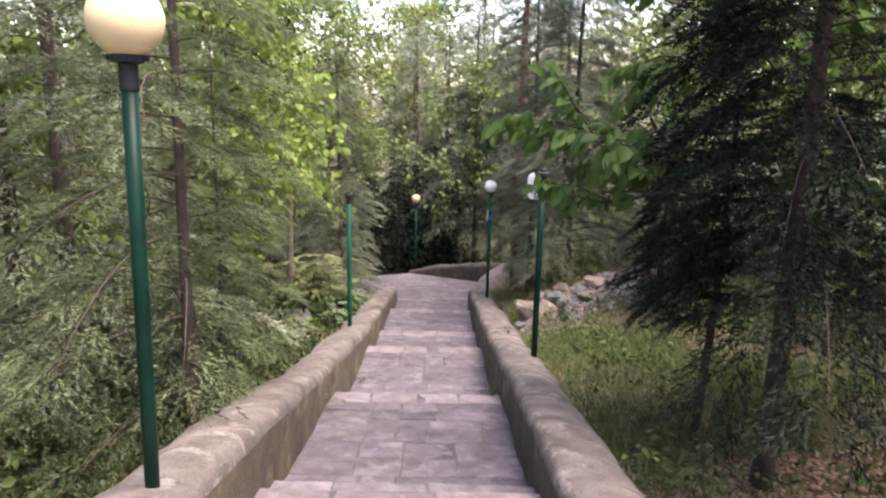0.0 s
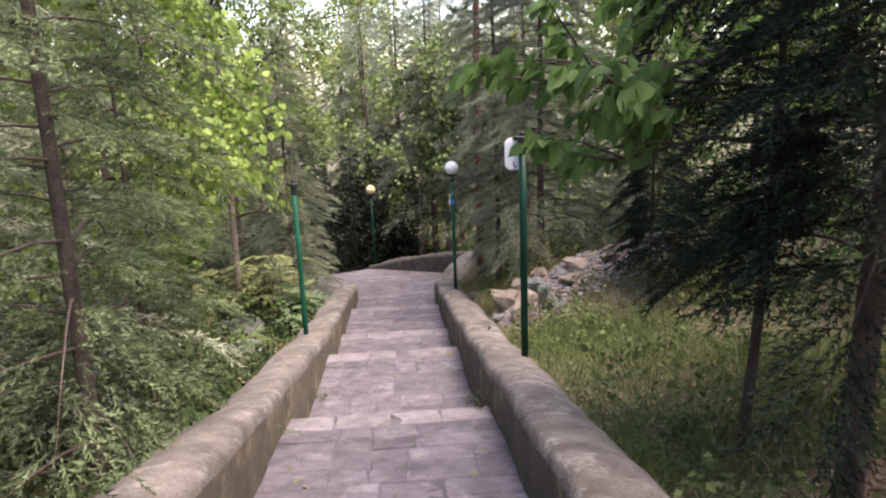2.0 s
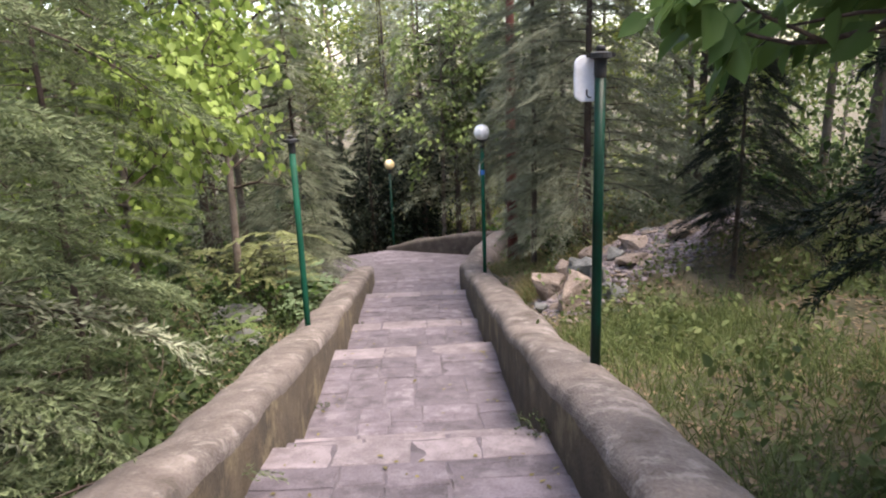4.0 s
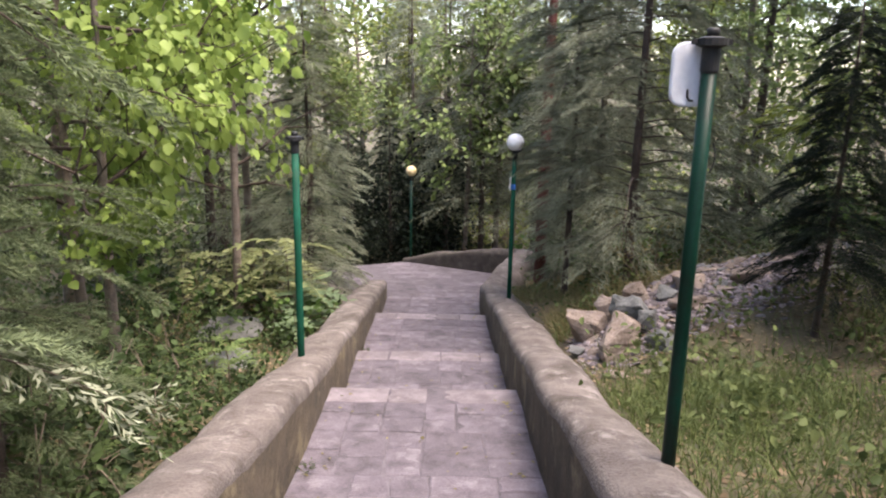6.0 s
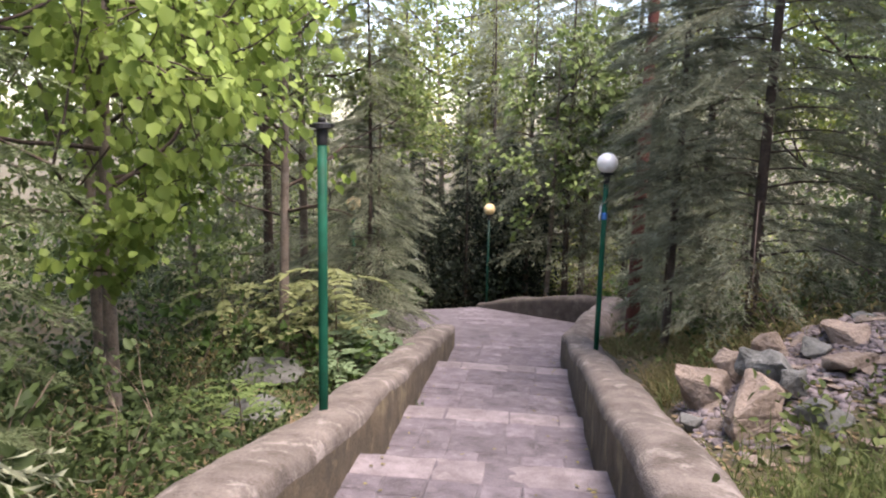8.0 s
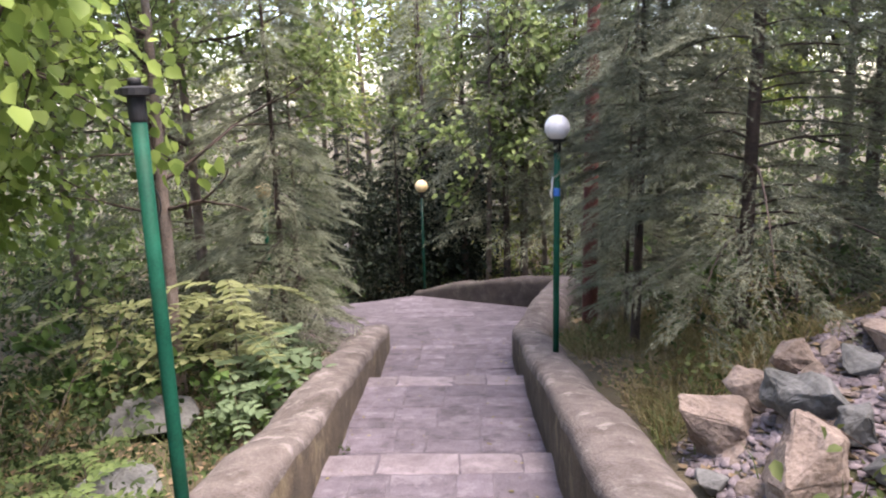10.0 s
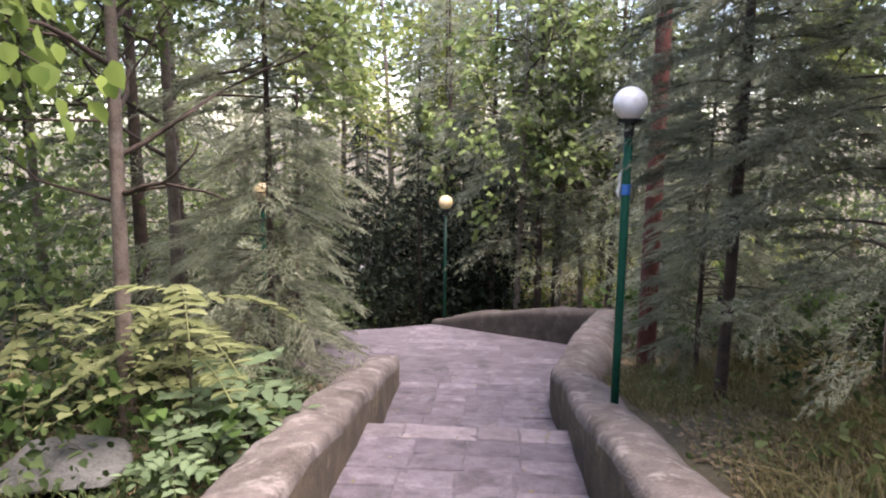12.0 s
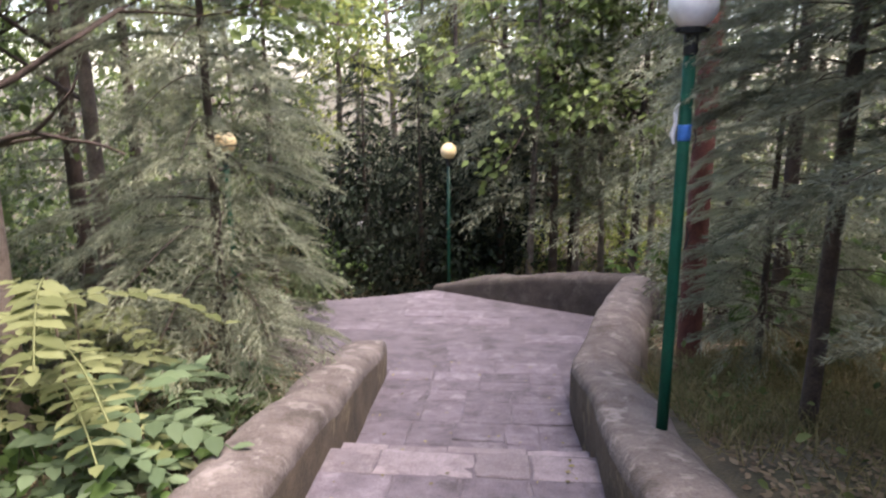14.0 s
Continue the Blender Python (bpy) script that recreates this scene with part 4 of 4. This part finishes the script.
shrub_c = shrub(53, 0.9, 10, 0.06, 10, M_DRY, "dry brownish bush in the undergrowth", 0.6)
put(shrub_c, -3.4, 12.0)


def undergrowth():
    rng = np.random.default_rng(88)
    for k in range(105):
        left = rng.random() < 0.68
        x = -rng.uniform(1.75, 7.5) if left else rng.uniform(2.2, 8)
        y = rng.uniform(3.5, 26)
        if not left and y < 11.5 and x < 4.5:
            continue
        if left and 12.2 < y < 13.9 and x > -3.6:
            continue
        if y > 15.5 and abs(x + 0.3) < 2.6:
            continue
        again([shrub_a, shrub_a, shrub_b, shrub_c][int(rng.integers(0, 4))], x, y, rng.uniform(0, 360), rng.uniform(0.7, 1.3) * (0.75 if abs(x) < 2.1 else 1))
    for k in range(26):
        again([shrub_a, shrub_c, shrub_c][int(rng.integers(0, 3))], rng.uniform(-6, 6), rng.uniform(22.0, 34), rng.uniform(0, 360), rng.uniform(0.8, 1.6))


undergrowth()


def frond(rng, length, pairs, leaflet):
    """A pinnate leaf: an arched stalk with leaflets in pairs."""
    P, pos, dirs = [], [], []
    for i in range(pairs + 2):
        q = i / (pairs + 1)
        P.append((0, length * q, 0.34 * length * q - 0.56 * length * q * q))
    for i in range(1, pairs + 2):
        q = i / (pairs + 1)
        for sgn in ((-1, 1) if i <= pairs else (0,)):
            pos.append(P[i])
            dirs.append((sgn * 1.0, 0.55 if sgn else 1.0, -0.05))
    return P, np.array(pos), np.array(dirs, float)


def pinnate_plant(seed, fronds, length, pairs, leaflet, material, label, height=0.6, slim=0.66):
    rng = np.random.default_rng(seed)
    ob = thing("pinnate_plant", 0, 0, 0, label, "plant")
    stem = [(0.03 * math.sin(3 * s), 0.03 * s, -0.08 + (height + 0.08) * s) for s in np.linspace(0, 1, 6)]
    lines = [(stem, [0.011 * (1 - 0.6 * s) for s in np.linspace(0, 1, 6)], 6)]
    mesh_part("stem", tubes_mesh("stem", lines), M_TWIG, ob)
    for i in range(fronds):
        a = i * 2.399 + rng.normal() * 0.2
        h = height * (0.35 + 0.65 * (i + 1) / fronds)
        m = Matrix.Translation((0, 0.02, h)) @ Matrix.Rotation(a, 4, 'Z') @ Matrix.Rotation(rng.uniform(-0.25, 0.25), 4, 'X')
        P, pos, dirs = frond(rng, length * rng.uniform(0.7, 1.1), pairs, leaflet)
        R = np.array(m.to_3x3())
        off = np.array(m.translation)
        pos, dirs = pos @ R.T + off, unit(dirs) @ R.T
        n = len(pos)
        d = unit(dirs + rng.normal(size=(n, 3)) * 0.12)
        up = np.tile(np.array(R @ np.array((0, 0, 1.0))), (n, 1))
        side = unit(np.cross(d, up))
        up = np.cross(side, d)
        taper = np.minimum(1, 0.55 + 0.9 * np.sin(np.linspace(0.15, 2.9, n)))[:, None, None]
        L = LEAF_SHAPE[None] * leaflet * taper * rng.uniform(0.85, 1.15, (n, 1, 1))
        V = pos[:, None] + L[..., :1] * slim * side[:, None] + L[..., 1:2] * d[:, None] + L[..., 2:] * up[:, None]
        F = (LEAF_FACES[None] + (np.arange(n) * 6)[:, None, None]).reshape(-1, 3)
        v, f = tube([tuple(np.array(p) @ R.T + off) for p in P], [0.004] * len(P), 4)
        f = np.array(f)
        stalk = np.concatenate((f[:, [0, 1, 2]], f[:, [0, 2, 3]]))
        mesh_part("leaf", raw_mesh("leaf", np.concatenate((V.reshape(-1, 3), np.array(v))), np.concatenate((F, stalk + 6 * n)), 3), material, ob)
    return ob


PALE = "young plant with pale yellow-green pinnate leaves"
pinnate_a = pinnate_plant(61, 13, 0.62, 8, 0.108, M_FERN, PALE, 1.05, 0.9)
put(pinnate_a, -2.0, 13.3, 0, 1.35)
pinnate_b = pinnate_plant(62, 8, 0.46, 8, 0.075, M_HERB, "low green plant with pinnate leaves beside the wall", 0.55, 0.9)
put(pinnate_b, -2.35, 11.2, 0, 0.8)
pinnate_c = pinnate_plant(63, 11, 0.5, 4, 0.16, M_BROAD, "plant with broad pale green pinnate leaves beside the wall", 0.75, 0.95)
put(pinnate_c, -1.62, 13.35, 40)
for x, y, turn, s, src in [(-1.85, 14.3, 200, 0.85, pinnate_c), (-1.65, 13.0, 130, 0.8, pinnate_c), (-2.7, 10.9, 70, 0.7, pinnate_b), (-1.7, 12.4, 20, 0.6, pinnate_c),
                           (-1.95, 10.4, 10, 0.9, pinnate_b), (-2.4, 9.6, 300, 0.7, pinnate_b), (-1.75, 15.2, 160, 0.8, pinnate_b), (-2.0, 15.9, 30, 0.7, pinnate_c), (-2.6, 14.4, 310, 1.15, pinnate_a),
                           (3.6, 11.9, 80, 0.9, pinnate_b), (4.2, 11.4, 180, 0.8, pinnate_b), (-2.6, 15.0, 20, 1.0, pinnate_a), (-2.0, 8.0, 250, 0.6, pinnate_b), (-3.3, 14.9, 60, 1.1, pinnate_a), (-3.6, 13.9, 170, 1.1, pinnate_a)]:
    again(src, x, y, turn, s)


def grass_patch(name, seed, count, box, height, label, bare=-0.4, blades=None):
    """Blades of grass that nobody could count, on the ground inside box."""
    rng = np.random.default_rng(seed)
    x, y = rng.uniform(box[0], box[2], count), rng.uniform(box[1], box[3], count)
    cover = np.sin(x * 2.3 + 1.1 * y) + np.sin(1.9 * y - x) + rng.normal(size=count) * 0.8
    scree = (x > 1.4) & (x < 4.6) & (y > 9.5 + 0.45 * (x - 1.5) + 0.15 * np.sin(5 * x)) & (y < 10.9 + 0.45 * (x - 1.4)) & (rng.random(count) < 0.92)
    keep = (cover > bare) & ~scree
    x, y = x[keep], y[keep]
    n = len(x)
    root = np.stack((x, y, land(x, y) - 0.01), -1)
    lean = rng.normal(size=(n, 3)) * 0.45 + np.array((0, 0, 1.0))
    h = height * (0.4 + 0.9 * rng.random((n, 1)))
    d = unit(lean) * h
    w = unit(np.cross(d, rng.normal(size=(n, 3)))) * 0.0035
    mid, tip = root + d * 0.6, root + d + np.stack((lean[:, 0], lean[:, 1], np.zeros(n) - 0.4), -1) * h * 0.45
    V = np.stack((root - w, root + w, mid - w * 0.8, mid + w * 0.8, tip), 1).reshape(-1, 3)
    F = (np.array([(0, 1, 3), (0, 3, 2), (2, 3, 4)])[None] + (np.arange(n) * 5)[:, None, None]).reshape(-1, 3)
    return tagged(mesh_part(name, raw_mesh(name, V, F, 3), blades or M_GRASS), label, "grass", kind="stuff")


grass_patch("grass", 91, 48000, (1.36, 0.5, 5.0, 11.5), 0.24, "long green and straw-coloured grass beside the wall", 0.75)
grass_patch("grass", 92, 10000, (-6.0, 3.0, -1.4, 16.0), 0.22, "sparse green grass under the trees")
grass_patch("grass", 94, 4500, (1.36, 4.6, 3.0, 9.0), 0.24, "tufts of green grass along the foot of the wall", -9)
grass_patch("grass", 93, 34000, (1.4, 10.9, 4.5, 17.0), 0.22, "thin dry straw-coloured grass under the cedars", -0.4, M_STRAW)
grass_patch("grass", 89, 3500, (2.0, 2.0, 4.8, 6.5), 0.24, "patches of dry grass round the dark cedar", 0.6, M_STRAW)
grass_patch("grass", 87, 9000, (1.4, 11.2, 4.0, 17.0), 0.2, "green grass tufts among the straw under the cedars", 0.9)


def litter(name, seed, count, box, size, label, on_path=False, leaf=None):
    rng = np.random.default_rng(seed)
    x, y = rng.uniform(box[0], box[2], count), rng.uniform(box[1], box[3], count)
    if on_path:
        z = np.array([tread(v) for v in y]) + 0.006
        edge = np.abs(np.array([v - l[0] for v in y for l in LIPS]).reshape(count, -1)).min(1)
        x = np.where(rng.random(count) < 0.45, np.sign(x) * rng.uniform(0.62, 0.8, count), x)
        keep = edge > 0.05
        x, y, z = x[keep], y[keep], z[keep]
        count = len(x)
    else:
        z = land(x, y) + 0.008
    pos = np.stack((x, y, z), -1)
    a = rng.uniform(0, 6.28, count)
    d = np.stack((np.cos(a), np.sin(a), 0.05 * rng.normal(size=count)), -1)
    side = np.stack((-np.sin(a), np.cos(a), 0.15 * rng.normal(size=count)), -1)
    L = LEAF_SHAPE[None] * size * rng.uniform(0.5, 1.2, (count, 1, 1))
    V = pos[:, None] + L[..., :1] * side[:, None] + L[..., 1:2] * d[:, None] + np.abs(L[..., 2:]) * np.array((0, 0, 2.5))
    F = (LEAF_FACES[None] + (np.arange(count) * 6)[:, None, None]).reshape(-1, 3)
    return tagged(mesh_part(name, raw_mesh(name, V.reshape(-1, 3), F, 3), leaf or M_LITTER), label, "leaves", kind="stuff")


litter("fallen_leaves", 95, 9000, (-6, 1, -1.4, 18), 0.07, "brown fallen leaves under the trees")
litter("fallen_leaves", 96, 13000, (1.4, 0.5, 5, 18), 0.055, "brown fallen leaves on the grass")
litter("fallen_leaves", 97, 320, (-0.8, 0, 0.8, 17), 0.036, "scattered dry leaves on the stone steps", True, M_DRY)
litter("fallen_leaves", 98, 7000, (1.45, 2.0, 3.4, 4.7), 0.05, "reddish-brown fallen leaves heaped under the dark cedar", False, M_LITTER_RED)
litter("fallen_leaves", 99, 3600, (1.45, 11.8, 4.2, 17.0), 0.055, "dry straw-coloured leaves under the cedars")

# ---- rocks ----


def rock(seed, size, label, grey=False):
    """A broken block: the hull of a few random corners, with worn edges and rough faces."""
    r = random.Random(seed)
    bm = bmesh.new()
    for _ in range(13):
        v = Vector((r.gauss(0, 1), r.gauss(0, 1), r.gauss(0, 1))).normalized()
        v = v * (r.uniform(0.85, 1.0) / max(abs(v.x), abs(v.y), abs(v.z)) ** 0.6)
        bm.verts.new((v.x * size[0], v.y * size[1], v.z * size[2]))
    hull = bmesh.ops.convex_hull(bm, input=bm.verts)
    bmesh.ops.delete(bm, geom=[g for g in hull["geom_interior"] if isinstance(g, bmesh.types.BMVert)], context='VERTS')
    bmesh.ops.bevel(bm, geom=list(bm.edges), offset=min(size) * 0.06, segments=1, affect='EDGES')
    bmesh.ops.triangulate(bm, faces=bm.faces)
    for _ in range(2 if max(size) > 0.12 else 1):
        bmesh.ops.subdivide_edges(bm, edges=bm.edges, cuts=1, use_grid_fill=True)
    bm.normal_update()
    for v in bm.verts:
        p = v.co / max(size) + Vector((seed, 0, 0))
        v.co += v.normal * min(size) * (0.13 * noise.noise(p * 2.2) + 0.07 * noise.noise(p * 5.5) + 0.03 * noise.noise(p * 12))
    ob = part("rock", bm, M_ROCK_GREY if grey else M_ROCK)
    return tagged(ob, label, "rock", "rocks heaped beside the wall")


BLOCK = "broken tan limestone block in the heap beside the wall"
SLAB = "blue-grey broken slab in the heap beside the wall"
# x, y, half sizes, grey or not
ROCKS = [(1.60, 10.66, 0.27, 0.20, 0.23, 0), (1.70, 9.92, 0.25, 0.20, 0.25, 0), (2.02, 10.44, 0.30, 0.20, 0.17, 1), (2.02, 10.08, 0.12, 0.11, 0.13, 1), (2.16, 11.0, 0.20, 0.14, 0.13, 0), (2.06, 9.72, 0.20, 0.13, 0.09, 1),
         (2.45, 10.25, 0.22, 0.14, 0.09, 0), (1.44, 10.28, 0.12, 0.09, 0.09, 1), (2.62, 10.85, 0.26, 0.16, 0.10, 0), (3.1, 10.5, 0.22, 0.15, 0.09, 0), (2.38, 10.72, 0.15, 0.12, 0.09, 1), (1.90, 10.86, 0.20, 0.14, 0.17, 0)]
for i, (x, y, a, b, c, grey) in enumerate(ROCKS):
    ob = rock(200 + i, (a, b, c), SLAB if grey else BLOCK, bool(grey))
    ob.location = (x, y, land_at(x, y) + c * 0.62)
    ob.rotation_euler = (0.18 * math.sin(i * 2.1), 0.18 * math.cos(i * 1.3), i * 1.1)


def scree_stones():
    """Flat shards lying on the bank, a few shapes turned and scaled."""
    r = random.Random(21)
    kinds = [rock(230 + k, (0.10, 0.075, 0.03), "flat pinkish-grey shard lying on the bank", k == 2) for k in range(4)]
    for k, ob in enumerate(kinds):
        ob.location = (1.6 + 0.2 * k, 9.35, land_at(1.6 + 0.2 * k, 9.35) + 0.012)
    for k in range(130):
        x = 1.5 + 2.9 * r.random() ** 0.8
        y = r.uniform(9.6, 10.9) + 0.45 * (x - 1.4)
        slope = math.atan2(land_at(x + 0.1, y) - land_at(x - 0.1, y), 0.2)
        c = copy_thing(kinds[k % 4], Matrix.Translation((x, y, land_at(x, y) + 0.014)) @ Matrix.Rotation(-slope + r.gauss(0, 0.15), 4, 'Y') @ Matrix.Rotation(r.uniform(0, 6.28), 4, 'Z'))
        q = r.uniform(0.4, 1.3)
        c.scale = (q, q * r.uniform(0.7, 1.2), q * r.uniform(0.7, 1.4))


scree_stones()
slab = tagged(rock(304, (0.56, 0.40, 0.17), "", True), "flat grey boulder among the undergrowth", "rock")
slab.location = (-2.75, 12.85, land_at(-2.75, 12.85) + 0.16)
slab = tagged(rock(309, (0.34, 0.28, 0.10), "", True), "flat grey boulder beside the wall", "rock")
slab.location = (-2.2, 11.4, land_at(-2.2, 11.4) + 0.06)


def rubble():
    rng = np.random.default_rng(44)
    V, F = [], []
    base = np.array([(-1, -1, -1), (1, -1, -1), (1, 1, -1), (-1, 1, -1), (-1, -1, 1), (1, -1, 1), (1, 1, 1), (-1, 1, 1)], float)
    faces = np.array([(4, 5, 6), (4, 6, 7), (0, 1, 5), (0, 5, 4), (1, 2, 6), (1, 6, 5), (2, 3, 7), (2, 7, 6), (3, 0, 4), (3, 4, 7)])
    count = 0
    while count < 6000:
        x, y = 1.42 + 3.1 * rng.random() ** 0.9, rng.normal() * 0.55 + 10.55
        if y > 10.9 + 0.45 * (x - 1.4) or y < 9.45 + 0.45 * (x - 1.5) * rng.random() ** 0.4:
            continue
        s = 0.010 + 0.034 * rng.random() ** 2.2
        q = base * s * rng.uniform(0.45, 1.25, (8, 3)) * (1, 0.75, 0.24)
        q = q @ np.array(Matrix.Rotation(rng.uniform(0, 6.28), 3, 'Z') @ Matrix.Rotation(rng.normal() * 0.3, 3, 'X'))
        V.append(q + (x, y, land_at(x, y) + s * 0.25))
        F.append(faces + 8 * count)
        count += 1
    return tagged(mesh_part("rubble", raw_mesh("rubble", np.concatenate(V), np.concatenate(F), 3), M_GRAVEL), "grey stone rubble round the heaped rocks", "gravel", kind="stuff")


rubble()
for x, y, s in [(-0.76, 6.74, 0.16), (0.78, 6.66, 0.2), (-0.78, 8.3, 0.12), (-0.8, 12.2, 0.12)]:
    again(shrub_a, x, y, x * 200, s, tread(y) - 0.01, "small green weed in the joint of the steps")

# ---- paving stones ----
stone_cache = {}


def stone_mesh(w, d, nose=False, variant=0):
    key = (round(w, 2), round(d, 2), nose, variant)
    if key in stone_cache:
        return stone_cache[key]
    r = random.Random(int(w * 100) * 97 + int(d * 100) + 7919 * variant)
    a, b, h, c = w / 2 - 0.004, d / 2 - 0.004, 0.03, 0.008
    edge = []
    for (x0, y0), (x1, y1) in zip(((-1, -1), (1, -1), (1, 1), (-1, 1)), ((1, -1), (1, 1), (-1, 1), (-1, -1))):
        for q in (0.0, 0.33, 0.67):
            edge.append(((x0 + (x1 - x0) * q) * a + r.uniform(-0.012, 0.008) * (1 if x0 > 0 else -1), (y0 + (y1 - y0) * q) * b + r.uniform(-0.012, 0.008) * (1 if y0 > 0 else -1)))
    n = len(edge)
    V = [(x, y, -h) for x, y in edge] + [(x, y, -0.006) for x, y in edge]
    V += [(x * (1 - c / a), y * (1 - c / b), r.uniform(-0.004, 0.003)) for x, y in edge]
    V += [(x * 0.45, y * 0.45, r.uniform(-0.002, 0.003)) for x, y in edge]
    F = [(k * n + i, k * n + (i + 1) % n, (k + 1) * n + (i + 1) % n, (k + 1) * n + i) for k in range(3) for i in range(n)] + [tuple(range(3 * n, 4 * n))]
    me = bpy.data.meshes.new("paving_stone")
    me.from_pydata(V, [], F)
    me.materials.append(M_NOSE if nose else M_STONE)
    stone_cache[key] = me
    return me


def lay(x, y, w, d, r, nose=False):
    """One paving stone with its middle at x, y, tilted with the tread."""
    z0, z1 = tread(y - d * 0.4), tread(y + d * 0.4)
    ob = new("paving_stone", stone_mesh(w, d, nose, r.randrange(3)))
    ob.parent = stairs
    ob.location = (x, y, (z0 + z1) / 2 + r.uniform(-0.003, 0.005))
    ob.rotation_euler = (math.atan2(z1 - z0, 0.8 * d) + r.uniform(-0.016, 0.016), r.uniform(-0.018, 0.018), r.uniform(-0.03, 0.03))


def lay_stones():
    """Courses across the path: one even course at each edge, behind it pairs of broken courses."""
    r = random.Random(9)
    edges = [-1.0] + [l[0] for l in LIPS] + [17.0]
    for y0, y1 in zip(edges, edges[1:]):
        y = y1
        while y > y0 + 0.05:
            nose = y == y1
            depth = r.uniform(0.30, 0.36) if nose else r.uniform(0.5, 0.78)
            if y - depth - y0 < 0.2:
                depth = y - y0
            depth = min(depth, y - y0)
            x = -HALF - 0.02
            while x < HALF - 0.02:
                w = r.choice((0.34, 0.40, 0.46, 0.54, 0.6)) if nose else r.choice((0.26, 0.34, 0.40, 0.46))
                if HALF + 0.02 - x - w < 0.22:
                    w = HALF + 0.02 - x
                if depth > 0.42:
                    cut = depth * r.choice((0.38, 0.45, 0.52, 0.6))
                    lay(x + w / 2, y - cut / 2, w, cut, r)
                    lay(x + w / 2, y - (depth + cut) / 2, w, depth - cut, r)
                else:
                    lay(x + w / 2, y - depth / 2, w, depth, r, nose and y1 < 16)
                x += w
            y -= depth


lay_stones()


def inside(x, y, outline):
    hit = False
    for (x0, y0), (x1, y1) in zip(outline, outline[1:] + outline[:1]):
        if (y0 > y) != (y1 > y) and x < x0 + (y - y0) * (x1 - x0) / (y1 - y0):
            hit = not hit
    return hit


def lay_landing():
    """Worn flagstones over the landing, where they still show in the mortar."""
    r = random.Random(12)
    out = landing_outline()
    y = 17.0
    while y < 20.4:
        depth = r.uniform(0.34, 0.5)
        x = -2.5 + r.uniform(0, 0.3)
        while x < 1.7:
            w = r.choice((0.40, 0.46, 0.54, 0.6, 0.7))
            if all(inside(x + w * p, y + depth * q, out) for p in (-0.1, 1.1) for q in (-0.1, 1.1)) and r.random() < 0.45:
                lay(x + w / 2, y + depth / 2, w, depth, r)
            x += w
        y += depth


lay_landing()
